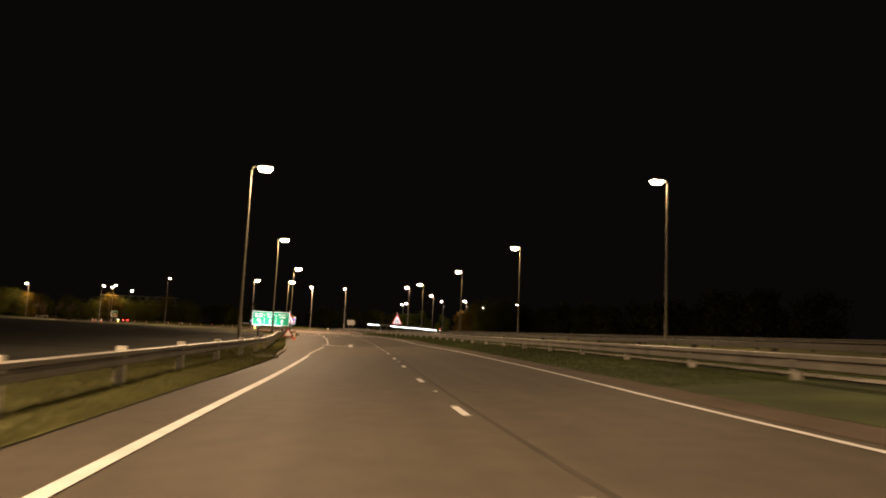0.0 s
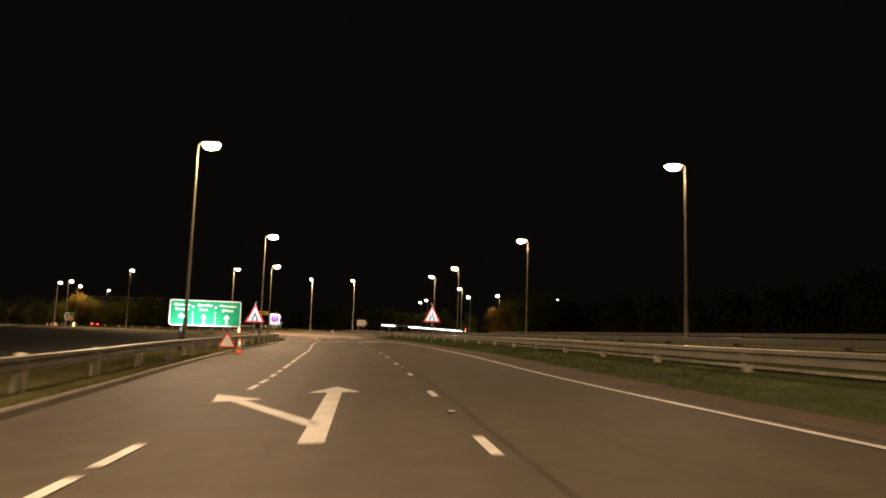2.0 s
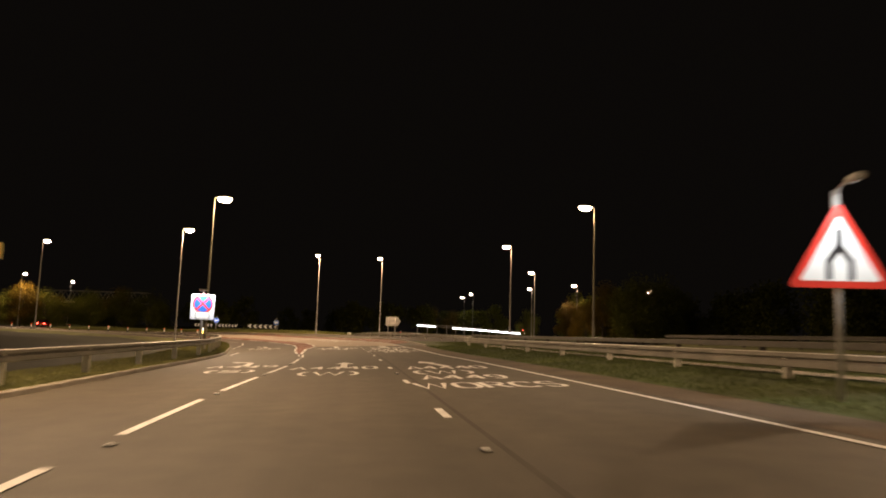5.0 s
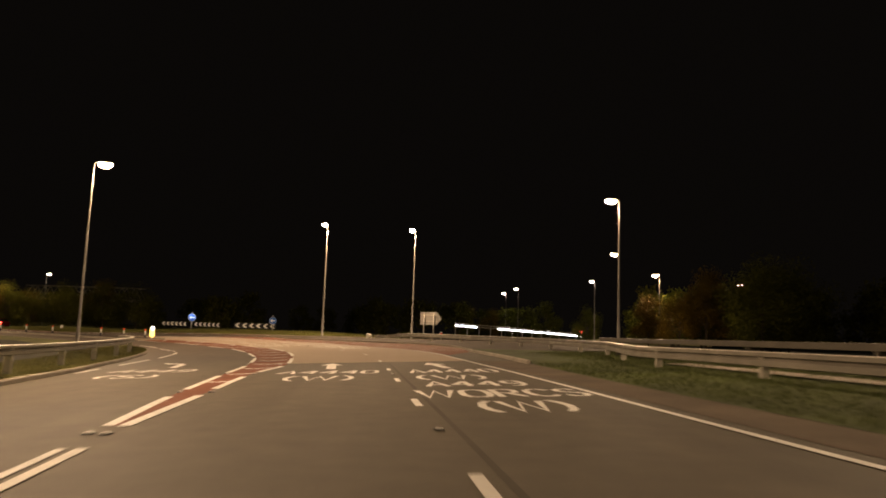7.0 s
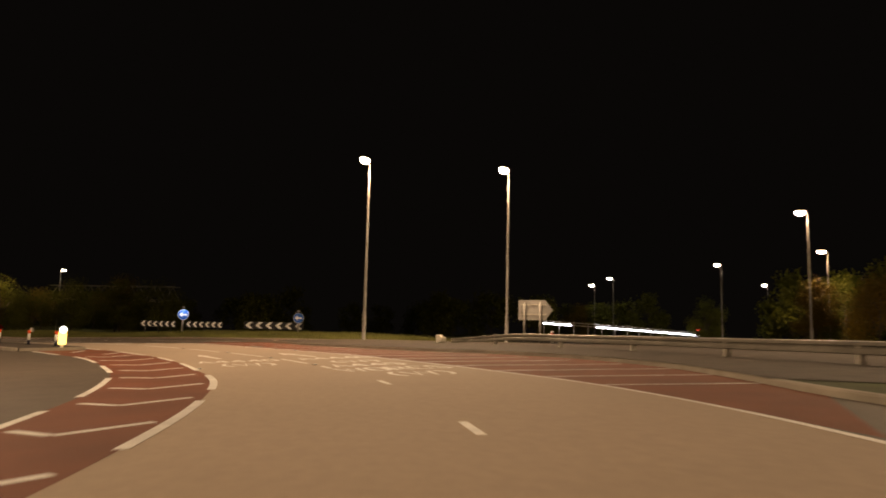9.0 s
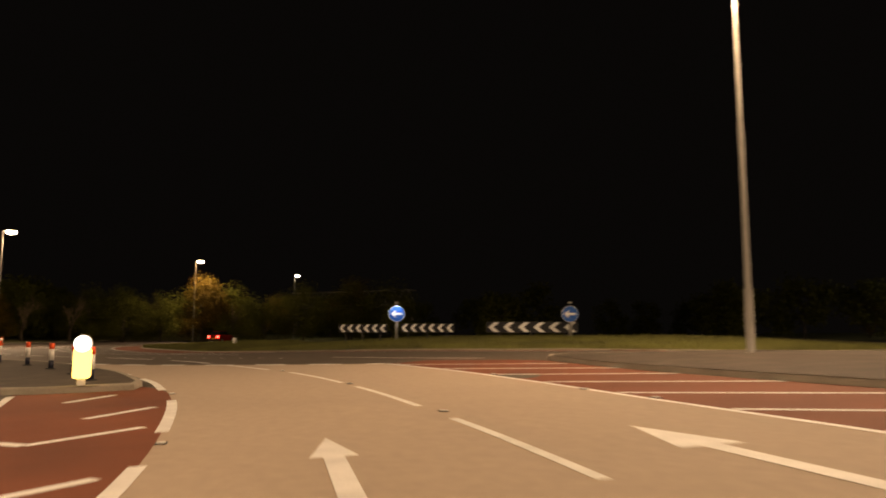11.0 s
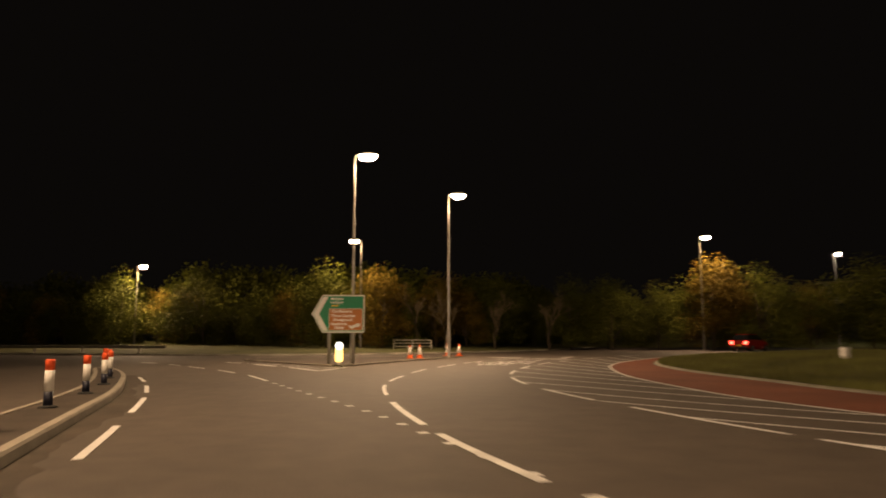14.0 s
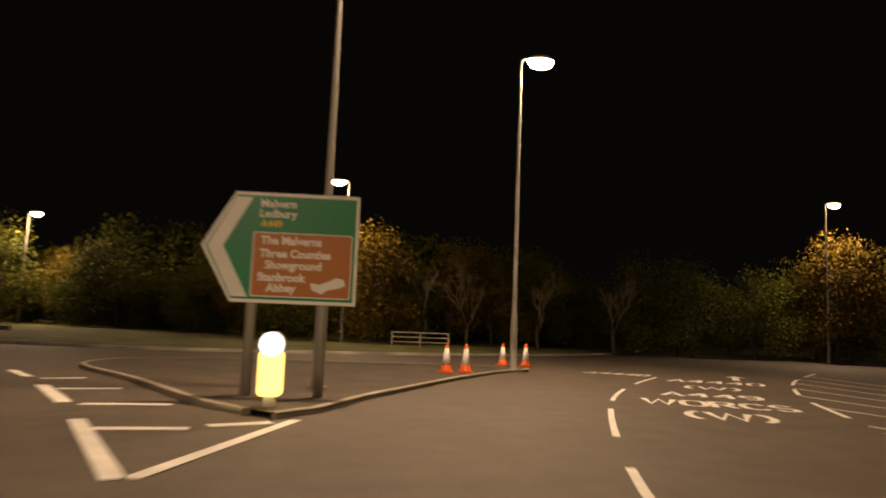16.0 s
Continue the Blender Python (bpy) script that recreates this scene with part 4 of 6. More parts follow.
road_words("A4440", -98.2, 196.9, -0.68, 0.73, 2.0, 1.2, "white road lettering A4440")


# ---------------------------------------------------------------- cat's eyes
def road_stud():
    ob = thing("road_stud", "small cat's eye road stud set in the asphalt", "road stud", group="road studs")
    part("housing", box(0.12, 0.15, 0.010, bevel=0.004), M_DARK, ob)
    part("reflector", box(0.085, 0.06, 0.016, y=-0.04, z=0.008, bevel=0.006), M_SWHITE, ob, "white reflector")
    return ob


stud = None


def put_stud(x, y, ax, ay):
    global stud
    m = Matrix.Translation((x, y, level(x, y) - 0.004)) @ Matrix.Rotation(math.atan2(-ax, ay), 4, "Z")
    if stud is None:
        stud = road_stud()
        stud.matrix_basis = m
    else:
        copy_thing(stud, m)


for k, (sa, sb) in enumerate(zip(MARKS, MARKS[1:])):
    if (k % 2 == 0) == (k < 21):
        continue
    s = (sa + sb) / 2
    p, w = LANE.at(s), LANE.way(s)
    put_stud(p.x, p.y, w.x, w.y)
for x, y in ((-31.9, 164.2), (-35.3, 167.9), (-34.4, 162.2), (-38.6, 174.6), (-45.4, 172.1), (-40.5, 168.4), (-39.2, 171.5), (-43.4, 174.6), (-41.7, 177.2), (-37.2, 173.65), (-47.8, 177.1), (-46.1, 179.8)):
    put_stud(x, y, -0.75, 0.66)
for x, y in ((-22.1, 131.6), (-21.55, 131.7), (-24.1, 137.4), (-23.3, 137.3), (-26.0, 142.7), (-24.8, 142.6), (-28.4, 148.6), (-20.2, 126.5), (-20.0, 126.5), (-18.1, 120.9), (-7.5, 81.1), (-9.1, 87.0), (-10.6, 92.7), (-12.2, 98.4), (-13.8, 104.1), (-15.2, 109.8), (-16.6, 115.6)):
    put_stud(x, y, -0.35, 0.94)

# ---------------------------------------------------------------- street lamps
def street_lamp(height, light=True, arm=0.45, coat=M_POLE, label="tall grey tapered lamp column with a glowing lantern"):
    ob = thing("street_lamp", label, "street lamp", group="street lamps")
    part("column", lathe([(0.115, 0), (0.115, 0.05), (0.105, 0.06), (0.10, 1.6), (0.075, 1.68), (0.042, height - 0.15), (0.040, height - 0.1)], 12), coat, ob, smooth=True)
    part("hatch", box(0.09, 0.012, 0.5, y=-0.104, z=0.55, bevel=0.004), coat, ob)
    part("base_plate", lathe([(0.16, -0.05), (0.16, 0.02), (0.12, 0.035)], 12), M_KERB, ob)
    part("arm", tube([(0, 0, height - 0.2), (0.02, 0, height - 0.02), (0.10, 0, height + 0.05), (max(0.15, arm - 0.2), 0, height + 0.08)], [0.042, 0.04, 0.034, 0.03], 8), coat, ob, smooth=True)
    hood = lathe([(0.02, 0.16), (0.15, 0.14), (0.22, 0.06), (0.24, 0.0)][::-1], 16)
    bmesh.ops.scale(hood, vec=(1.9, 0.9, 1), verts=hood.verts)
    bmesh.ops.translate(hood, vec=(arm + 0.12, 0, height + 0.03), verts=hood.verts)
    lan = part("lantern", hood, M_BACK, ob, smooth=True)
    bowl = lathe([(0.06, -0.27), (0.16, -0.22), (0.215, -0.08), (0.22, 0.0)], 16)
    bmesh.ops.scale(bowl, vec=(1.9, 0.9, 1), verts=bowl.verts)
    bmesh.ops.translate(bowl, vec=(arm + 0.12, 0, height + 0.025), verts=bowl.verts)
    b = part("bowl", bowl, M_LENS if light else M_LENSFAR, lan, "glowing glass bowl", smooth=True)
    b.visible_shadow = False
    return ob


def lamp_light(x, y, z, power, aim=(0.0, 0.0), name="lantern_light"):
    d = bpy.data.lights.new(name, "SPOT")
    d.energy, d.color, d.spot_size, d.spot_blend, d.shadow_soft_size = power, WARM, radians(164), 0.45, 0.12
    o = new(name, d)
    o.matrix_basis = look((x, y, z), (x + aim[0], y + aim[1], z - 1.0))


def put_lamp(x, y, z, turn, light=True, power=1.0, ground=None, arm=0.45):
    """x, y, z: the lantern; turn: the way its arm points, in degrees from +x."""
    a = radians(turn)
    bx, by = x - (arm + 0.1) * math.cos(a), y - (arm + 0.1) * math.sin(a)
    g = level(bx, by) + 0.08 if ground is None else ground
    key = (round(z - g, 1), light, arm, y < 145)
    m = Matrix.Translation((bx, by, g)) @ Matrix.Rotation(a, 4, "Z")
    if key in LAMPS:
        copy_thing(LAMPS[key], m)
    else:
        if y < 145:
            LAMPS[key] = street_lamp(key[0], light, arm, M_COLD, "tall dark painted lamp column with a glowing lantern")
        else:
            LAMPS[key] = street_lamp(key[0], light, arm)
        LAMPS[key].matrix_basis = m
    if light:
        lamp_light(x, y, z - 0.16, LAMP_W * power, (0.25 * math.cos(a), 0.25 * math.sin(a)))


LAMPS = {}
for x, y, z, turn, pw in ((11.2, -12.0, 9.6, 0, 1.2), (5.6, 11.0, 9.6, 0, 1.2), (-2.6, 45.4, 9.6, 0, 1.1), (-10.8, 75.1, 9.3, 5, 1.0), (-17.7, 103.2, 8.9, 10, 1.0), (-27.5, 132.6, 8.9, 15, 1.1), (-42.7, 157.3, 10.5, 20, 1.5),
                          (33.0, -8.0, 11.0, 180, 0.40), (26.5, 21.0, 10.8, 180, 0.40), (19.6, 51.4, 10.7, 180, 0.40), (11.4, 82.4, 10.2, 185, 0.40), (3.5, 112.5, 10.1, 185, 0.40), (-5.4, 140, 9.9, 190, 0.40), (-12.4, 171.9, 11.2, 195, 0.8),
                          (-37.8, 182.7, 11.0, 262, 1.35), (-30.5, 187.4, 11.2, 250, 1.1), (-69.8, 172.9, 11.2, 80, 1.25), (-91.2, 186.85, 9.7, 70, 0.9), (-98.85, 194.45, 9.8, 70, 0.9), (-114.8, 226.5, 10.9, 70, 0.85), (-120.2, 193.1, 9.7, 250, 0.5), (-136.5, 175.4, 8.4, 60, 0.95),
                          (-10.2, 205.1, 11.2, 200, 0.6), (-2.5, 232, 11.3, 180, 1.0), (14.1, 251.6, 11.8, 180, 1.1)):
    put_lamp(x, y, z, turn, power=pw, arm=0.65 if y == 45.4 else 0.5)
for x, y, z, turn in ((-30.5, 288, 11.5, 200), (-26.6, 273, 11.6, 180), (-11.4, 250.6, 11.7, 200), (53.6, 300, 12, 180), (80.8, 302, 13.2, 180), (1.5, 292, 12, 180), (-122, 252, 11.1, 0)):
    put_lamp(x, y, z, turn, light=False)


# ---------------------------------------------------------------- safety barriers
def barrier_post(h):
    bm = box(0.10, 0.17, h + 0.1, z=-0.1, bevel=0.008)
    return bm


def safety_barrier(line, s0, s1, label, top=0.68, side=-1, step=4.8, ramp0=False, ramp1=False, lift=0.1, deep=0.33, post_material=None, group="safety barriers", beam=None):
    """A steel beam with two ridges on short posts; the face looks to the given side of the line."""
    rise = top if callable(top) else (lambda q: top)
    ob = thing("safety_barrier", label, "crash barrier", group=group)
    prof = [(d, z * deep) for d, z in ((0.012, 0), (0.07, -0.012), (0.085, -0.04), (0.085, -0.30), (0.03, -0.36), (0.02, -0.44), (0.06, -0.50), (0.085, -0.58), (0.085, -0.92), (0.03, -1.0), (-0.10, -1.0), (-0.12, -0.95), (-0.12, -0.05), (-0.10, 0))]
    n = int((s1 - s0) / 1.2)
    bm = bmesh.new()
    prev = None
    for k in range(n + 1):
        s = s0 + (s1 - s0) * k / n
        fall = 0.0
        if ramp0:
            fall = max(fall, 1 - min(1, (s - s0) / 5.0))
        if ramp1:
            fall = max(fall, 1 - min(1, (s1 - s) / 5.0))
        row = []
        for d, z in prof:
            v = line.off(s, d * side)
            row.append(bm.verts.new((v.x, v.y, level(v.x, v.y) + lift + rise(s) * (1 - 0.6 * fall) + z * (1 - 0.3 * fall))))
        if prev:
            for j in range(len(prof)):
                f = bm.faces.new((prev[j], row[j], row[(j + 1) % len(prof)], prev[(j + 1) % len(prof)]))
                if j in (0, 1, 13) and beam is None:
                    f.material_index = 1  # upper side painted lighter, as lit from above, over a face darkened for shade
        else:
            bm.faces.new(row)
        prev = row
    bm.faces.new(prev[::-1])
    bmesh.ops.recalc_face_normals(bm, faces=bm.faces)
    rail = part("beam", bm, beam or M_STEELSHADE, ob)
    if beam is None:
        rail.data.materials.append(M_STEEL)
    me = None
    s = s0 + 0.6
    while s < s1 - 0.3:
        v, w = line.at(s), line.way(s)
        if me is None:
            p = part("post", barrier_post(rise(s1) - 0.04), post_material or M_POST, ob)
            me = p.data
        else:
            p = new("post", me)
            p.parent = ob
        p.matrix_basis = Matrix.Translation((v.x - side * 0.03 * w.y, v.y + side * 0.03 * w.x, level(v.x, v.y) + lift)) @ Matrix.Rotation(math.atan2(w.y, w.x), 4, "Z")
        s += step
    return ob


BAR_L = EDGE_L.shifted(lambda s: -0.95 - 0.35 * smooth(46, 60, s) * (1 - smooth(64, 72, s)) + 0.2 * smooth(75, 110, s))
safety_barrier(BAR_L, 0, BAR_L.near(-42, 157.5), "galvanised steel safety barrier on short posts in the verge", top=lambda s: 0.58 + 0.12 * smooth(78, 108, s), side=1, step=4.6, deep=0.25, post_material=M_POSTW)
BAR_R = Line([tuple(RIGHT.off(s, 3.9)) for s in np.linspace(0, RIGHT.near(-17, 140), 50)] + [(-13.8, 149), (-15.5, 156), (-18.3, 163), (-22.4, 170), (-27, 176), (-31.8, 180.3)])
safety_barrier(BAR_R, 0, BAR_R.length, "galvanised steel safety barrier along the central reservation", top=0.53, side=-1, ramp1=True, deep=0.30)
endp = Matrix.Translation((-32.2, 179.6, level(-32.2, 179.6) + 0.11)) @ Matrix.Rotation(radians(130), 4, "Z") @ Matrix.Scale(0.78, 4)
end_piece = thing("barrier_terminal", "pale blunt steel terminal at the end of the safety barrier", "barrier end", endp)
bm = plate([(-0.45, 0.10), (0.10, 0.0), (0.36, 0.02), (0.42, 0.30), (0.36, 0.52), (0.05, 0.50), (-0.45, 0.36)], 0.34, -0.17)
bmesh.ops.bevel(bm, geom=bm.edges[:], offset=0.03, segments=2, affect="EDGES")
part("nose", bm, M_POSTW, end_piece, "pale painted nose")
part("foot", box(0.3, 0.2, 0.2, x=0.15, z=-0.15, bevel=0.01), M_STEEL, end_piece)
BAR_R2 = RIGHT.shifted(6.3, a=0, b=RIGHT.near(-20, 149))
safety_barrier(BAR_R2, 0, BAR_R2.length, "second dark steel barrier in the central reservation", side=1, deep=0.16, beam=M_STEELD, post_material=M_STEELD)
BAR_R3 = RIGHT.shifted(17.0, a=0, b=RIGHT.near(-16, 137))
safety_barrier(BAR_R3, 0, BAR_R3.length, "dark steel barrier beyond the opposite carriageway", side=-1, deep=0.18, beam=M_STEELD, post_material=M_STEELD)
BAR_W = WEST.shifted(-1.6, a=0, b=WEST.near(-113.0, 177.2))
safety_barrier(BAR_W, 0, BAR_W.length, "galvanised steel barrier below the tree belt", side=1, top=0.6, deep=0.22)


# ---------------------------------------------------------------- signs
def posts(ob, xs, top, r=0.045, y=0.07, foot=-0.1, material=M_BACK):
    for x in xs:
        part("post", lathe([(r, foot), (r, top)], 10, m=Matrix.Translation((x, y, 0))), material, ob, smooth=True)


def sign_words(ob, text, size, x, z, material=M_SWHITE, wide=1.0, bold=0.004, y=-0.006):
    m = Matrix.Translation((x, y, z)) @ Matrix.Rotation(radians(90), 4, "X")
    return part("lettering", words(text, size, m=m, wide=wide, bold=bold), material, ob)


def facing(x, y, z, tx, ty):
    """Pose at x, y, z whose -y side looks at tx, ty."""
    return Matrix.Translation((x, y, z)) @ Matrix.Rotation(math.atan2(ty - y, tx - x) + math.pi / 2, 4, "Z")


def up_arrow(x, z, h, w, y=-0.006):
    bm = plate([(x - w * 0.16, z), (x + w * 0.16, z), (x + w * 0.16, z + h * 0.6), (x - w * 0.16, z + h * 0.6)], 0.003, y)
    return plate([(x - w / 2, z + h * 0.55), (x + w / 2, z + h * 0.55), (x, z + h)], 0.003, y - 0.0015, bm=bm)


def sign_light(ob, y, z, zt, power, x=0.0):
    """The small lantern that hangs in front of a sign and shines on its face. The green sign's pair is added."""
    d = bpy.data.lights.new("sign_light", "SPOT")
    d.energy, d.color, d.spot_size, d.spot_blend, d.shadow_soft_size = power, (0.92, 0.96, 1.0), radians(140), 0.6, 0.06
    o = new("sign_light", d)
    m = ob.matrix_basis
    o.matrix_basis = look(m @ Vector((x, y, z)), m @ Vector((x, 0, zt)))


def big_green_sign():
    gx, gy = -14.8, 84.3
    g = level(gx, gy) + 0.1
    ob = thing("direction_sign", "large green direction sign with white lettering and lane arrows", "road sign", facing(gx, gy, g, 1.5, 50))
    W, H, zc, xc = 3.95, 1.48, 2.06, 0.12
    posts(ob, (xc - 1.3, xc + 1.3), 2.5, 0.06, 0.1, material=M_DARK)
    part("panel", plate(round_rect(W, H, 0.12, x=xc, z=zc), 0.05), M_SWHITE, ob)
    part("face", plate(round_rect(W - 0.10, H - 0.10, 0.09, x=xc, z=zc), 0.01, -0.004), M_GREEN, ob)

    def at(u, v):
        """A place on the face, from shares of its width and height."""
        return xc + (u - 0.5) * W, zc + (0.5 - v) * H

    for k in range(4):
        x, z = at(0.5, 0.50 + 0.115 * k)
        part("panel_joint", plate(round_rect(W - 0.16, 0.016, 0.005, x=x, z=z), 0.002, -0.0055), M_GREEND, ob, "dark joint between sign planks")
    for text, u, v in (("Worcester", 0.81, 0.24), ("(West)", 0.81, 0.42)):
        x, z = at(u, v)
        sign_words(ob, text, 0.155, x, z, y=-0.009)
    for u, w, v in ((0.17, 0.92, 0.20), (0.17, 0.78, 0.37), (0.485, 0.85, 0.20), (0.465, 0.50, 0.37)):
        x, z = at(u, v)
        n = max(3, int(w / 0.16))
        for i in range(n):
            part("lettering", plate(round_rect(w / n * 0.74, 0.10 + 0.035 * ((i * 5) % 3 == 0), 0.02, x=x + (i + 0.5 - n / 2) * w / n, z=z + 0.0175 * ((i * 5) % 3 == 0)), 0.003, -0.008), M_SWHITE, ob)
    for u in (0.475, 0.80):
        x, z = at(u, 0.90)
        part("arrow", up_arrow(x, z, 0.56, 0.33, -0.008), M_SWHITE, ob)
    x, z = at(0.21, 0.90)
    bm = plate([(x - 0.06, z), (x + 0.06, z), (x + 0.06, z + 0.34), (x - 0.03, z + 0.46), (x - 0.16, z + 0.48), (x - 0.16, z + 0.36), (x - 0.06, z + 0.32)], 0.003, -0.008)
    part("arrow", plate([(x - 0.16, z + 0.60), (x - 0.16, z + 0.24), (x - 0.36, z + 0.42)], 0.003, -0.0095, bm=bm), M_SWHITE, ob, "white bent arrow")
    for u in (0.32, 0.635):
        for i in range(5):
            x, z = at(u, 0.90 - 0.105 * i)
            part("lane_divider", plate(round_rect(0.05, 0.085, 0.01, x=x, z=z), 0.003, -0.008), M_SWHITE, ob)
        x, z = at(u, 0.30)
        part("lane_divider", plate([(x - 0.08, z), (x + 0.08, z), (x, z + 0.14)], 0.003, -0.008), M_SWHITE, ob)
    # unseen lanterns added below the panel to brighten its face
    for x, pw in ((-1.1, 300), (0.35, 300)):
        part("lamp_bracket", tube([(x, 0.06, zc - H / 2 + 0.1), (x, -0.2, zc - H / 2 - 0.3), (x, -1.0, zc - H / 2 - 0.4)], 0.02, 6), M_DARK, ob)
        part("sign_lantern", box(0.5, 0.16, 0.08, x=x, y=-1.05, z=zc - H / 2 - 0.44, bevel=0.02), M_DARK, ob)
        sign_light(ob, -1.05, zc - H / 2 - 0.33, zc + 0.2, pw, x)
    return ob


def warning_triangle(x, y, tx, ty, top, side=1.5, light=True):
    g = level(x, y) + 0.1
    ob = thing("warning_sign", "red-bordered white triangular warning sign on a grey post", "road sign", facing(x, y, g, tx, ty), group="triangular warning signs")
    h = side * 0.866
    base = top - g - h
    posts(ob, (0,), top - g + 0.18, 0.05, 0.08)

    def tri(s, y, d, r=0.06):
        hh = s * 0.866
        c = base + h / 3
        out = []
        for k in range(3):
            a = radians(90 + 120 * k)
            rad = s / math.sqrt(3) - r * 2
            for j in range(5):
                b = a + radians(-60 + 30 * j)
                out.append((rad * math.cos(a) + r * math.cos(b), c + rad * math.sin(a) + r * math.sin(b)))
        return plate(out, d, y)

    part("panel", tri(side, 0, 0.02), M_SRED, ob)
    part("face", tri(side * 0.76, -0.004, 0.006, 0.03), M_SWHITE, ob)
    c = base + h / 3
    k = side / 1.5
    bm = plate([(-0.055 * k, c + 0.10 * k), (0.055 * k, c + 0.10 * k), (0.055 * k, c + 0.44 * k), (-0.055 * k, c + 0.44 * k)], 0.003, -0.007)
    for sgn in (-1, 1):
        bm = plate([(sgn * u * k, c + v * k) for u, v in ((0.20, -0.31), (0.115, -0.31), (0.115, -0.06), (0.0, 0.10), (0.055, 0.20), (0.20, -0.02))], 0.003, -0.007 - 0.001 * (sgn + 1), bm=bm)
    part("symbol", bm, M_BLACK, ob, "black merging-lanes symbol")
    if light:
        part("lamp_bracket", tube([(0, 0.06, top - g + 0.1), (0, -0.1, top - g + 0.2), (0, -0.5, top - g + 0.24)], 0.02, 6), M_BACK, ob)
        part("sign_lantern", box(0.14, 0.36, 0.10, y=-0.6, z=top - g + 0.17, bevel=0.02), M_BACK, ob)
        sign_light(ob, -0.72, top - g + 0.14, base + h / 4, 120)
    return ob


def roadworks_triangle(x, y):
    g = level(x, y) + 0.1
    ob = thing("temporary_sign", "low folding red and white triangular roadworks sign standing on the verge", "road sign", facing(x, y, g, 2, 45))
    lean = Matrix.Rotation(radians(6), 4, "X")
    for nm, s, yy, material in (("panel", 0.93, 0, M_SRED), ("face", 0.70, -0.005, M_SWHITE)):
        c = 0.47
        out = [(s / math.sqrt(3) * math.cos(radians(90 + 120 * k)), c + s / math.sqrt(3) * math.sin(radians(90 + 120 * k))) for k in range(3)]
        bm = plate(out, 0.012, yy)
        bmesh.ops.transform(bm, matrix=lean, verts=bm.verts)
        part(nm, bm, material, ob)
    for x0 in (-0.35, 0.35):
        part("leg", tube([(x0, 0.04, 0.22), (x0, 0.05, 0.0)], 0.015, 6), M_DARK, ob)
        part("strut", tube([(x0 * 0.5, 0.0, 0.5), (x0 * 0.8, 0.45, 0.0)], 0.012, 6), M_DARK, ob)
    return ob


def traffic_cone(h=0.75):
    ob = thing("traffic_cone", "orange traffic cone with a white reflective sleeve", "traffic cone", group="traffic cones")
    part("base", box(0.38, 0.38, 0.04, bevel=0.012), M_ORANGE, ob)
    part("body", lathe([(0.155, 0.04), (0.145, 0.06), (0.03, h - 0.01), (0.02, h)], 18), M_ORANGE, ob, smooth=True)
    f = lambda z: 0.145 + (0.03 - 0.145) * (z - 0.06) / (h - 0.07) + 0.003
    part("sleeve", lathe([(f(0.20), 0.20), (f(0.62), 0.62)], 18), M_SWHITE, ob, "white reflective sleeve", smooth=True)
    return ob


def no_stopping_sign():
    x, y = -24.85, 125.45
    g = level(x, y) + 0.1
    ob = thing("no_stopping_sign", "white rectangular sign with blue and red no-stopping disc", "road sign", facing(x, y, g, -13, 100))
    posts(ob, (0,), 2.75 - g, 0.06, 0.08)
    zc = 2.05 - g
    part("panel", plate(round_rect(1.12, 1.26, 0.05, z=zc), 0.03), M_SWHITE, ob)
    part("ring", plate(disc(0.48, x=0, z=zc + 0.16), 0.006, -0.004), M_SRED, ob)
    part("disc", plate(disc(0.40, x=0, z=zc + 0.16), 0.006, -0.007), M_SBLUE, ob)
    bm = None
    for a in (45, 135):
        c, s = math.cos(radians(a)), math.sin(radians(a))
        o = [(0.41 * c - 0.045 * s, 0.41 * s + 0.045 * c), (0.41 * c + 0.045 * s, 0.41 * s - 0.045 * c), (-0.41 * c + 0.045 * s, -0.41 * s - 0.045 * c), (-0.41 * c - 0.045 * s, -0.41 * s + 0.045 * c)]
        bm = plate([(p, zc + 0.16 + q) for p, q in o], 0.004, -0.011 - 0.001 * (a > 90), bm=bm)
    part("cross", bm, M_SRED, ob, "red diagonal cross")
    part("text_panel_rim", plate(round_rect(0.66, 0.36, 0.05, z=zc - 0.42), 0.004, -0.004), M_BLACK, ob)
    part("text_panel", plate(round_rect(0.62, 0.32, 0.04, z=zc - 0.42), 0.004, -0.008), M_SWHITE, ob)
    part("sign_lantern", box(0.4, 0.3, 0.08, y=-0.45, z=2.83 - g, bevel=0.02), M_BACK, ob)
    sign_light(ob, -0.55, 2.8 - g, zc, 150)
    part("lamp_bracket", tube([(0, 0.08, 2.7 - g), (0, -0.1, 2.86 - g)], 0.02, 6), M_BACK, ob)
    return ob


def yellow_sign():
    x, y = -18.2, 103.0
    g = level(x, y) + 0.1
    ob = thing("diversion_sign", "small yellow rectangular diversion sign strapped to a lamp column", "road sign", facing(x, y, g, -5, 80))
    posts(ob, (0,), 2.4 - g, 0.03, 0.05)
    part("panel", plate(round_rect(1.15, 0.30, 0.03, z=2.3 - g), 0.015), M_SYEL, ob)
    part("lettering", plate(round_rect(0.8, 0.08, 0.02, x=-0.08, z=2.3 - g), 0.003, -0.004), M_BLACK, ob)
    return ob


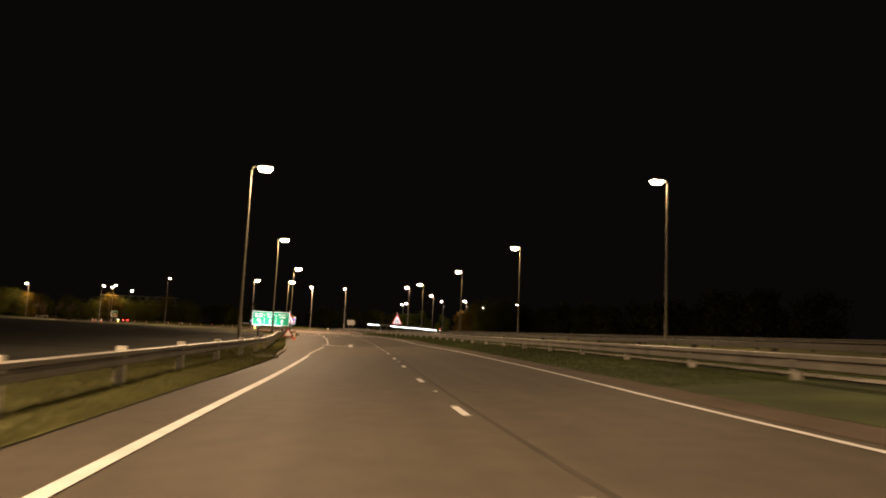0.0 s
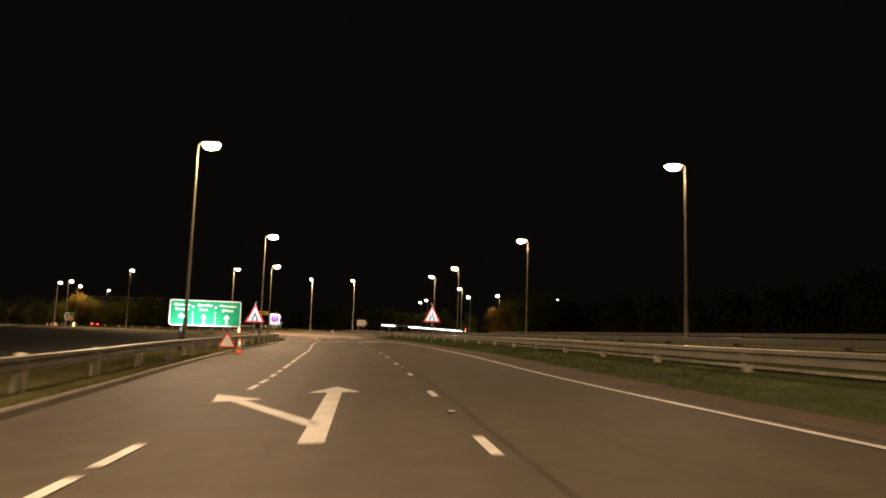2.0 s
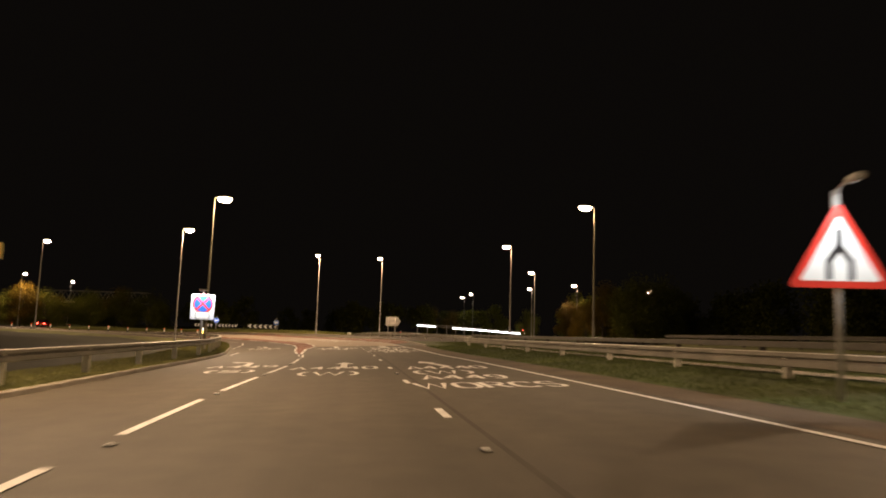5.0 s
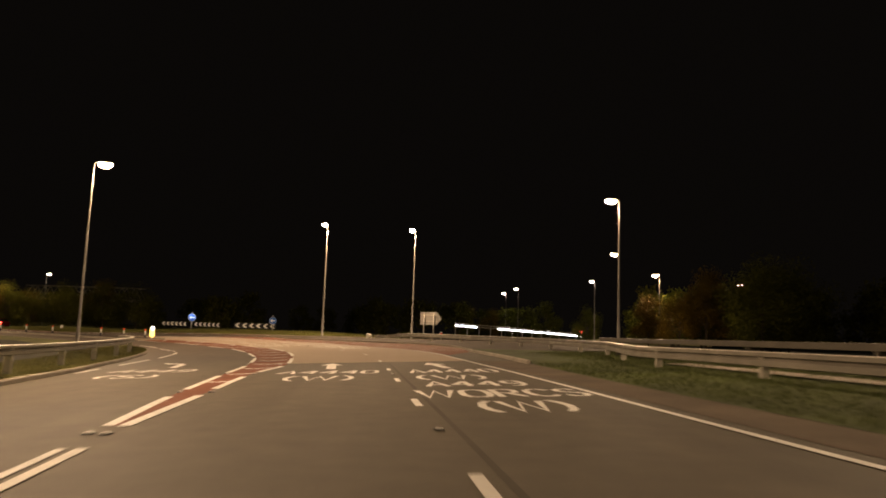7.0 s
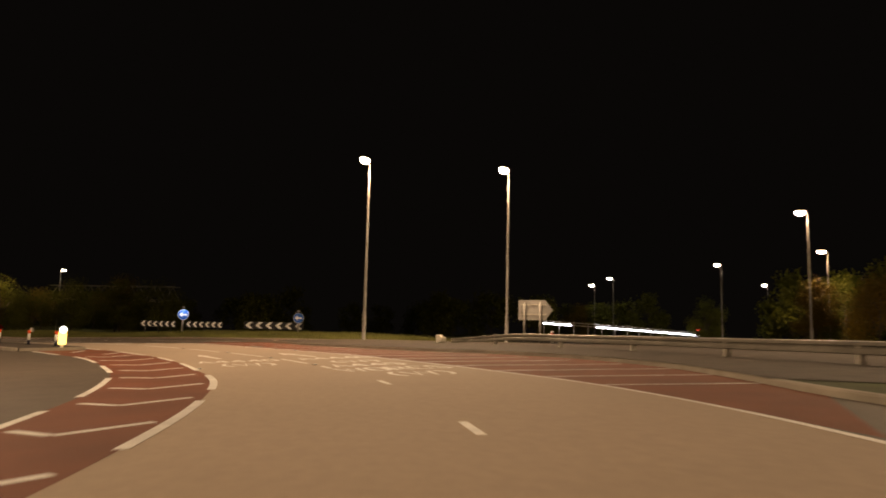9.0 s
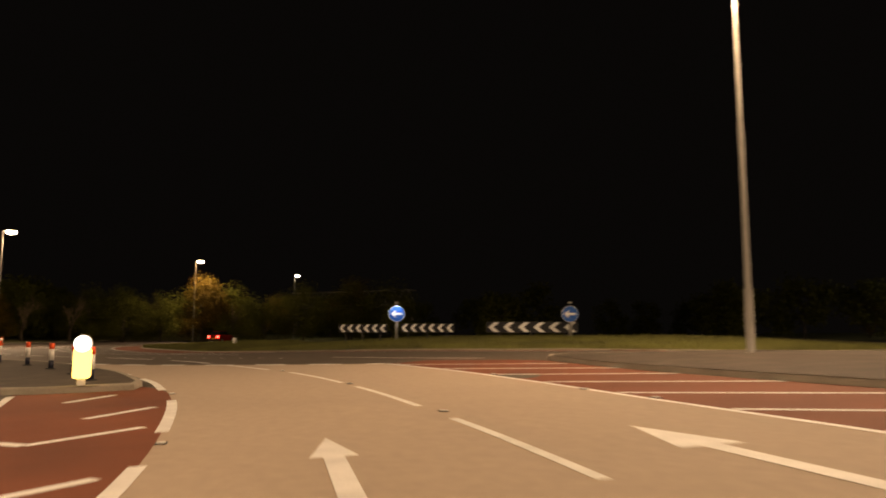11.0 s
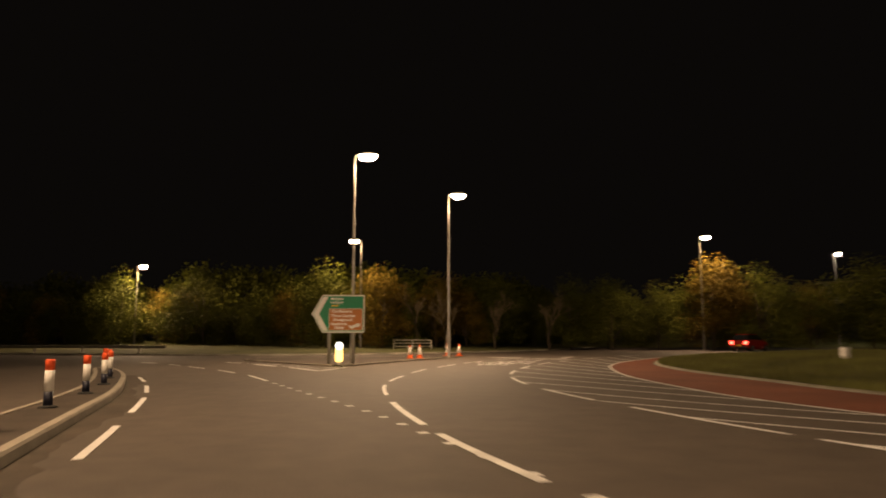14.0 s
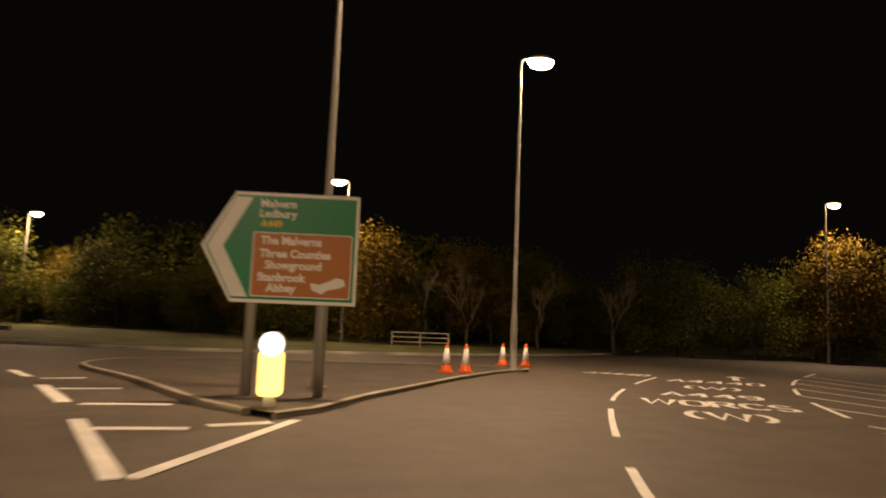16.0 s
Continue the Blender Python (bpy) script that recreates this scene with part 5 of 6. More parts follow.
def keep_left_sign(x, y, z, tx, ty, watts=30):
    g = level(x, y) + 0.15
    ob = thing("keep_left_sign", "round blue sign with a white arrow on a grey post", "road sign", facing(x, y, g, tx, ty), group="round blue signs")
    zc = z - g
    posts(ob, (0,), zc + 0.4, 0.085, 0.1)
    part("rim", plate(disc(0.41, z=zc), 0.03), M_SWHITE, ob)
    part("disc", plate(disc(0.39, z=zc), 0.005, -0.004), M_SBLUE, ob)
    bm = plate([(-0.06, zc - 0.055), (0.27, zc - 0.055), (0.27, zc + 0.055), (-0.06, zc + 0.055)], 0.003, -0.007)
    part("arrow", plate([(-0.30, zc), (-0.06, zc - 0.20), (-0.06, zc + 0.20)], 0.003, -0.0085, bm=bm), M_SWHITE, ob, "white arrow")
    part("lamp_hood", box(0.22, 0.4, 0.09, y=-0.18, z=zc + 0.5, bevel=0.02), M_BACK, ob)
    if watts:
        sign_light(ob, -0.36, zc + 0.48, zc, watts)
    return ob


def chevron_board(x0, y0, x1, y1, z, h, count=6):
    cx, cy = (x0 + x1) / 2, (y0 + y1) / 2
    w = math.hypot(x1 - x0, y1 - y0)
    g = level(cx, cy) + 0.15
    a = math.atan2(y1 - y0, x1 - x0)
    ob = thing("chevron_board", "long black board with six white chevrons on short posts", "road sign", Matrix.Translation((cx, cy, g)) @ Matrix.Rotation(a, 4, "Z"), group="chevron boards")
    zc = z - g
    posts(ob, (-w * 0.36, 0, w * 0.36), zc + h * 0.3, 0.035, 0.07, -0.3, M_DARK)
    part("panel", plate(round_rect(w, h, 0.04, z=zc), 0.03), M_BLACK, ob)
    p = w / count
    for i in range(count):
        c = -w / 2 + p * (i + 0.5)
        t, hh, k = p * 0.36, h * 0.44, p * 0.40
        part("chevron", plate([(c - k * 0.9, zc), (c - k * 0.9 + k, zc + hh), (c - k * 0.9 + k + t, zc + hh), (c - k * 0.9 + t, zc), (c - k * 0.9 + k + t, zc - hh), (c - k * 0.9 + k, zc - hh)], 0.004, -0.005), M_SWHITE, ob)
    return ob


def arrow_sign():
    """Flag-shaped direction sign on the exit island; local +x is its square end."""
    x, y = -90.05, 185.32
    g = level(x, y) + 0.065
    ob = thing("flag_sign", "green flag-shaped direction sign with a brown tourist panel", "road sign", facing(x, y, g, -69.5, 179.0))
    W, H, zc = 2.28, 1.63, 2.15
    posts(ob, (-0.38, 0.66), 2.7, 0.075, 0.12)
    tip = 0.46
    L, R = -W / 2, W / 2

    def flag(i, y, d):
        return plate([(L + i * 1.3, zc), (L + tip + i * 0.35, zc - H / 2 + i), (R - i, zc - H / 2 + i), (R - i, zc + H / 2 - i), (L + tip + i * 0.35, zc + H / 2 - i)], d, y)

    part("panel", flag(0, 0, 0.04), M_SWHITE, ob)
    part("face", flag(0.05, -0.004, 0.005), M_GREEN, ob)
    k = 0.23
    part("chevron", plate([(L + 0.09, zc), (L + tip + 0.02, zc + H / 2 - 0.08), (L + tip + 0.02 + k, zc + H / 2 - 0.08), (L + 0.09 + k, zc), (L + tip + 0.02 + k, zc - H / 2 + 0.08), (L + tip + 0.02, zc - H / 2 + 0.08)], 0.003, -0.007), M_SWHITE, ob, "white chevron border")
    for text, size, z, dx in (("Malvern", 0.115, 0.60, -0.055), ("Ledbury", 0.115, 0.45, -0.055)):
        sign_words(ob, text, size, dx, zc + z)
    sign_words(ob, "A449", 0.10, -0.14, zc + 0.305, M_SYEL)
    bw, bh, bx, bz = 1.45, 0.95, 0.33, zc - 0.25
    part("brown_panel_rim", plate(round_rect(bw, bh, 0.03, x=bx, z=bz), 0.003, -0.007), M_SWHITE, ob)
    part("brown_panel", plate(round_rect(bw - 0.03, bh - 0.03, 0.02, x=bx, z=bz), 0.003, -0.010), M_BROWN, ob)
    for text, z, dx in (("The Malverns", 0.05, 0.162), ("Three Counties", -0.14, 0.23), ("Showground", -0.31, 0.21), ("Stanbrook", -0.49, 0.045), ("Abbey", -0.645, 0.045)):
        sign_words(ob, text, 0.115, dx, zc + z, y=-0.014, wide=0.98, bold=0.006)
    part("symbol", plate([(0.47, zc - 0.50), (0.60, zc - 0.52), (0.76, zc - 0.46), (0.84, zc - 0.41), (0.95, zc - 0.43), (0.98, zc - 0.52), (0.90, zc - 0.56), (0.72, zc - 0.60), (0.64, zc - 0.66), (0.49, zc - 0.60)], 0.003, -0.013), M_SWHITE, ob, "white tourist symbol")
    return ob


def sign_back():
    x, y = -28.9, 189.7
    g = level(x, y) + 0.115
    ob = thing("flag_sign", "grey back of a flag-shaped direction sign on two posts", "road sign", facing(x, y, g, -26.0, 230))
    zc = 2.72 - g
    part("panel", plate([(-1.2, zc), (-0.75, zc - 0.62), (0.95, zc - 0.62), (0.95, zc + 0.62), (-0.75, zc + 0.62)], 0.05), M_BACK, ob)
    for z in (-0.3, 0.3):
        part("rail", box(1.6, 0.05, 0.06, y=0.075, z=zc + z), M_STEEL, ob)
    for px in (-0.45, 0.55):
        part("post", lathe([(0.06, -0.1), (0.06, zc + 0.5)], 10, m=Matrix.Translation((px, 0.15, 0))), M_BACK, ob, smooth=True)
    return ob


def lit_bollard():
    ob = thing("traffic_bollard", "internally lit yellow bollard with a white round top", "bollard", group="lit bollards")
    part("foot", box(0.15, 0.13, 0.16, bevel=0.02), M_PLASTIC, ob)
    body = plate(round_rect(0.33, 0.62, 0.06, z=0.46), 0.20, -0.10)
    part("body", body, M_BOLLY, ob, "glowing yellow body")
    part("head", plate(disc(0.165, z=0.86), 0.21, -0.105), M_BOLLW, ob, "glowing white round head")
    part("rim", plate(disc(0.178, z=0.86), 0.15, -0.075), M_PLASTIC, ob)
    return ob


M_FLUO = mat("fluorescent_red", (0.95, 0.125, 0.035), 0.5, var=0.08, bump=0)


def marker_post():
    ob = thing("marker_post", "flexible marker post in dark blue, white and red bands", "bollard", group="marker posts")
    part("base", lathe([(0.14, 0), (0.13, 0.02), (0.085, 0.035)], 14), M_TYRE, ob, smooth=True)
    part("lower_band", lathe([(0.066, 0.03), (0.066, 0.24)], 14), M_BLUEBLK, ob, "dark blue lower band", smooth=True)
    part("white_band", lathe([(0.068, 0.24), (0.068, 0.55)], 14), M_PLASTIC, ob, "white middle band", smooth=True)
    part("top_band", lathe([(0.069, 0.55), (0.069, 0.69), (0.062, 0.71)], 14), M_FLUO, ob, "orange-red top band", smooth=True)
    return ob


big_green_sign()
warning_triangle(-16.75, 97.65, -3, 70, 2.77, side=1.56)
warning_triangle(-3.7, 102.9, -3, 70, 3.22)
roadworks_triangle(-10.95, 78.75)
no_stopping_sign()
yellow_sign()
keep_left_sign(-56.4, 193.3, 2.12, -36, 165)
keep_left_sign(-48.45, 196.9, 2.10, -34, 163, watts=0)
chevron_board(-59.35, 192.2, -56.75, 192.95, 1.38, 0.44)
chevron_board(-56.05, 193.15, -53.4, 194.05, 1.40, 0.44)
chevron_board(-52.7, 196.0, -48.4, 197.7, 1.46, 0.56)
arrow_sign()
sign_back()
b1 = lit_bollard()
b1.matrix_basis = facing(-47.65, 171.7, level(-47.65, 171.7) + 0.123, -30, 158) @ Matrix.Scale(0.93, 4)
copy_thing(b1, facing(-88.7, 185.1, level(-88.7, 185.1) + 0.065, -70, 180) @ Matrix.Scale(0.97, 4))
MP = Line([(-48.75, 172.55), (-51.44, 173.7), (-54.3, 174.65), (-57.05, 175.4), (-59.9, 175.9), (-62.6, 176.2), (-65.5, 176.5), (-69, 176.85), (-71.6, 177.0), (-74, 177.18), (-76.7, 177.25), (-79, 177.2), (-82.2, 176.95), (-86, 176.5)])
mp = None
for i in range(14):
    p = MP.at(0.05 + 2.88 * i)
    m = Matrix.Translation((p.x, p.y, level(p.x, p.y) + 0.115 + isle_rise(p.x)))
    if mp is None:
        mp = marker_post()
        mp.matrix_basis = m
    else:
        copy_thing(mp, m)
c1 = traffic_cone()
c1.matrix_basis = Matrix.Translation((-10.3, 78.75, level(-10.3, 78.75) + 0.004))
for x, y, z in ((-96.6, 190.7, 0.065), (-96.71, 191.29, 0.065), (-101.2, 194.6, 0.065), (-100.7, 195.2, 0.065)):
    copy_thing(c1, pose(x, y, level(x, y) + z, 0, 0, random.uniform(0, 90)))

# ---------------------------------------------------------------- trees, hedges, grass
def tree_parts(seed, height, spread, leaves, leaf=0.11, low=0.15):
    """Trunk with limbs, and a crown of many small leaf clumps with an uneven outline."""
    rng = random.Random(seed)
    wood = tube([(0, 0, -0.2), (rng.uniform(-.1, .1), rng.uniform(-.1, .1), height * 0.3), (rng.uniform(-.3, .3), rng.uniform(-.3, .3), height * 0.7)], [0.03 * height ** 0.9 * 0.6, 0.022 * height ** 0.9 * 0.6, 0.02], 7)
    tips = []
    for k in range(11):
        a = rng.uniform(0, 6.28)
        z0 = height * rng.uniform(0.12, 0.55)
        z1 = min(height * 0.95, z0 + height * rng.uniform(0.15, 0.45))
        r = spread * rng.uniform(0.45, 0.95) * (1.0 - 0.45 * (z1 / height) ** 2)
        e = Vector((r * math.cos(a), r * math.sin(a), z1))
        tube([(0, 0, z0), (e.x * 0.45, e.y * 0.45, z0 + (z1 - z0) * 0.6), tuple(e)], [0.05, 0.03, 0.012], 5, bm=wood)
        tips.append((e, spread * rng.uniform(0.28, 0.50)))
    tips.append((Vector((0, 0, height * 0.85)), spread * 0.45))
    for k in range(6):
        a = rng.uniform(0, 6.28)
        tips.append((Vector((spread * 0.7 * math.cos(a), spread * 0.7 * math.sin(a), height * rng.uniform(low, 0.4))), spread * rng.uniform(0.3, 0.45)))
    verts, faces = [], []
    for k in range(leaves):
        c, r = tips[rng.randrange(len(tips))]
        d = Vector((rng.gauss(0, 1), rng.gauss(0, 1), rng.gauss(0, 0.8)))
        d = d.normalized() * r * rng.uniform(0.25, 1.3)
        p = c + d
        if p.z < 0.1:
            p.z = rng.uniform(0.1, 0.6)
        u = Vector((rng.gauss(0, 1), rng.gauss(0, 1), rng.gauss(0, 1))).normalized()
        w = u.cross(Vector((rng.gauss(0, 1), rng.gauss(0, 1), rng.gauss(0, 1)))).normalized()
        s = leaf * rng.uniform(0.6, 1.5)
        i = len(verts)
        verts += [p - u * s, p + w * s * 0.55, p + u * s, p - w * s * 0.55]
        faces.append((i, i + 1, i + 2, i + 3))
    return wood, verts, faces


def make_tree(name, label, seed, height, spread, leaves, material, leaf=0.09, category="tree", group="tree belt"):
    wood, verts, faces = tree_parts(seed, height, spread, leaves, leaf)
    ob = thing(name, label, category, group=group)
    part("trunk", wood, M_BARK, ob, smooth=True)
    me = bpy.data.meshes.new("crown")
    me.from_pydata([tuple(v) for v in verts], [], faces)
    me.materials.append(material)
    cr = new("crown", me)
    cr.parent = ob
    return ob


TREES = []
for i, (h, sp, n, mt, lb) in enumerate(((6.8, 2.9, 13500, M_LEAF, "dense green roadside tree in the dark"), (5.6, 3.2, 13500, M_LEAF, "low spreading green tree in a roadside belt"), (7.6, 2.7, 12500, M_LEAF2, "tall thinning autumn tree with yellow-brown leaves"), (4.2, 2.6, 10500, M_LEAF, "rounded green roadside bush"), (6.2, 2.4, 11000, M_LEAF2, "small autumn tree with yellowing leaves"),
                                         (7.0, 3.0, 2600, M_LEAF, "far dark green tree in a dense belt"), (6.0, 3.2, 2600, M_LEAF, "far low dark green tree in a dense belt"))):
    TREES.append(make_tree("tree", lb, 11 + i, h, sp, n, mt, leaf=0.2 if n < 3000 else 0.076))
USED = [False] * len(TREES)


def plant(kind, x, y, scale=1.0, dz=0.0):
    m = Matrix.Translation((x, y, level(x, y) + dz - 0.05)) @ Matrix.Rotation(random.uniform(0, 6.28), 4, "Z")
    if not USED[kind]:
        USED[kind] = True
        TREES[kind].matrix_basis = m
        TREES[kind].scale = (scale,) * 3
        return TREES[kind]
    o = copy_thing(TREES[kind], m)
    o.scale = (scale,) * 3
    return o


def bare_tree(seed, height):
    """A leafless tree: trunk and limbs that fork into fine twigs."""
    rng = random.Random(seed)
    ob = thing("bare_tree", "leafless grey-brown tree with fine upright twigs", "tree", group="bare trees")
    wood, twigs = bmesh.new(), bmesh.new()

    def grow(p, d, length, r, depth):
        q = p + d * length * 0.5 + Vector((rng.uniform(-1, 1), rng.uniform(-1, 1), rng.uniform(0, 1))) * length * 0.07
        e = p + d * length
        tube([p, q, e], [r, r * 0.85, r * 0.65], 5 if depth < 2 else 3, bm=wood if depth < 2 else twigs)
        if depth < 5:
            for _ in range(3 if depth < 4 else 4):
                side = Vector((rng.gauss(0, 1), rng.gauss(0, 1), rng.gauss(0, 0.5)))
                grow(p.lerp(e, rng.uniform(0.45, 1.0)), (d + side.normalized() * rng.uniform(0.35, 0.75) + Vector((0, 0, 0.22))).normalized(), length * rng.uniform(0.55, 0.78), max(0.008, r * 0.58), depth + 1)

    grow(Vector((0, 0, -0.2)), Vector((0, 0, 1)), height * 0.34, 0.13, 0)
    part("trunk", wood, M_BARK, ob, smooth=True)
    part("crown", twigs, M_TWIG, ob, "fine bare twigs")
    return ob


bare = None
for x, y, h in ((-120.9, 201.9, 1.0), (-121.8, 199.3, 1.1), (-119.4, 206.2, 0.95), (-118.6, 211.3, 1.0)):
    m = Matrix.Translation((x, y, level(x, y) + 0.3)) @ Matrix.Rotation(x, 4, "Z") @ Matrix.Scale(h, 4)
    if bare is None:
        bare = bare_tree(4, 7.4)
        bare.matrix_basis = m
    else:
        copy_thing(bare, m).scale = (h, h, h)
# belt west of the exits
BELT = Line([(-172, 140), (-150, 163), (-134, 181), (-127, 192), (-125, 202), (-129, 213), (-139, 223), (-156, 236), (-185, 255)])
random.seed(5)
s = 0.0
while s < BELT.length:
    p = BELT.off(s, random.uniform(-1.5, 1.5))
    plant(random.choice((0, 1, 1, 3, 0, 2, 4)), p.x, p.y, random.uniform(0.75, 1.1), 0.5)
    q = BELT.off(s + 1.5, random.uniform(-8, -5))
    plant(random.choice((5, 5, 6)), q.x, q.y, random.uniform(0.95, 1.2), 0.9)
    s += 3.3
for x, y, kd, sc in ((-121.6, 196.0, 4, 1.2), (-122.6, 191.2, 0, 1.12), (-138.2, 173.4, 0, 1.15), (-136.6, 179.0, 1, 0.95), (-116.1, 228.0, 4, 1.45), (-120, 224.5, 0, 0.95), (-113.4, 231.2, 0, 1.15), (-123.5, 216.5, 0, 1.05), (-121.5, 220, 1, 1.1), (-126, 222.5, 0, 1.1), (-119.5, 230, 1, 1.25), (-110.6, 234.5, 1, 1.0), (-118.5, 232.5, 4, 1.2), (-124, 250, 2, 1.0), (-128.5, 243, 4, 1.1), (-108.5, 240, 0, 1.25), (-104.5, 246, 0, 1.35), (-100, 250, 1, 1.5), (-109, 250.5, 2, 1.3)):
    plant(kd, x, y, sc, 0.2)
# dark trees east of the opposite carriageway and north of the roundabout
for k in range(34):
    t = k / 33
    x, y = 62 - 62 * t + random.uniform(-4, 4), 130 + 125 * t + random.uniform(-5, 5)
    plant(random.choice((5, 6)), x, y, random.uniform(1.0, 1.5), 0.5)
for x, y, kd, sc in ((8, 214, 0, 1.5), (11, 221, 1, 1.6), (3, 226, 2, 1.2), (14, 228, 0, 1.6), (0, 233, 0, 1.1), (16, 253.5, 4, 1.35), (-3.6, 231.0, 4, 1.2), (5.5, 203, 0, 1.45), (1.5, 213.5, 2, 1.3), (9.5, 208, 1, 1.75), (-1.0, 219, 4, 1.1), (-33, 283, 2, 0.9), (-40, 290, 2, 1.0), (-12, 262, 0, 1.0)):
    plant(kd, x, y, sc, 0.3)
for k in range(26):
    x, y = -150 + 5.2 * k + random.uniform(-2, 2), 276 + 14 * math.sin(k * 0.9) + random.uniform(-4, 4)
    plant(random.choice((5, 6)), x, y, random.uniform(0.9, 1.3), 0.5)
for k in range(22):
    x, y = -165 + 4.0 * k + random.uniform(-2, 2), 118 - 1.2 * k + random.uniform(-5, 5)
    plant(random.choice((5, 6)), x, y, random.uniform(0.8, 1.2), -0.2)


def grass_tufts(name, line, sa, sb, offsets, lift, label, hmin, hmax, seed, blade=M_BLADE):
    """Thousands of single blades beside a line."""
    rng = np.random.default_rng(seed)
    n = len(offsets)
    s = rng.uniform(sa, sb, n)
    px, py = np.array([p.x for p in line.p]), np.array([p.y for p in line.p])
    x, y = np.interp(s, line.s, px), np.interp(s, line.s, py)
    wx, wy = np.interp(s + 0.3, line.s, px) - np.interp(s - 0.3, line.s, px), np.interp(s + 0.3, line.s, py) - np.interp(s - 0.3, line.s, py)
    ln = np.hypot(wx, wy) + 1e-9
    x, y = x + offsets * wy / ln, y - offsets * wx / ln
    z = levels(np.stack([x, y], 1)) + lift(np.abs(offsets))
    ang, h, w = rng.uniform(0, 6.28, n), rng.uniform(hmin, hmax, n), rng.uniform(0.005, 0.013, n)
    c, t = np.cos(ang) * w, np.sin(ang) * w
    v = np.empty((n, 3, 3))
    v[:, 0] = np.stack([x - c, y - t, z], 1)
    v[:, 1] = np.stack([x + c, y + t, z], 1)
    v[:, 2] = np.stack([x + rng.normal(0, 0.03, n), y + rng.normal(0, 0.03, n), z + h], 1)
    me = bpy.data.meshes.new(name)
    me.from_pydata(v.reshape(-1, 3), [], np.arange(3 * n).reshape(-1, 3))
    me.materials.append(blade)
    return tagged(new(name, me), label, "grass", kind="stuff")


rg = np.random.default_rng(3)
grass_tufts("grass", EDGE_L, EDGE_L.near(9, 3), EDGE_L.near(2.5, 34.1), -(0.16 + 3.6 * rg.random(40000) ** 1.5), lambda d: 0.005 + 0.10 * np.clip((d - 0.14) / 1.0, 0, 1) - 0.012 * d, "short yellowed grass of the verge", 0.03, 0.11, 7)
grass_tufts("grass", EDGE_L, EDGE_L.near(2.5, 34.1), EDGE_L.near(-42, 160), -(0.09 + 3.6 * rg.random(130000) ** 1.6), lambda d: 0.10 - 0.02 * d, "short rough grass of the verge", 0.03, 0.10, 1)
grass_tufts("grass", EDGE_R, EDGE_R.near(14, 22), EDGE_R.near(-18.9, 152), 0.16 + 5.6 * rg.random(150000), lambda d: -0.005 + 0.10 * np.clip(d / 2.4, 0, 1), "short grass of the central reservation", 0.03, 0.09, 2, M_BLADE_M)
grass_tufts("grass", CEN, CEN.near(-33.6, 198), CEN.near(-99, 214), 0.2 + 12 * rg.random(150000) ** 1.3, lambda d: 0.02 + 0.33 * np.clip(d / 9, 0, 1) ** 2 * (3 - 2 * np.clip(d / 9, 0, 1)), "unmown grass of the roundabout island", 0.06, 0.24, 4, M_BLADE_I)


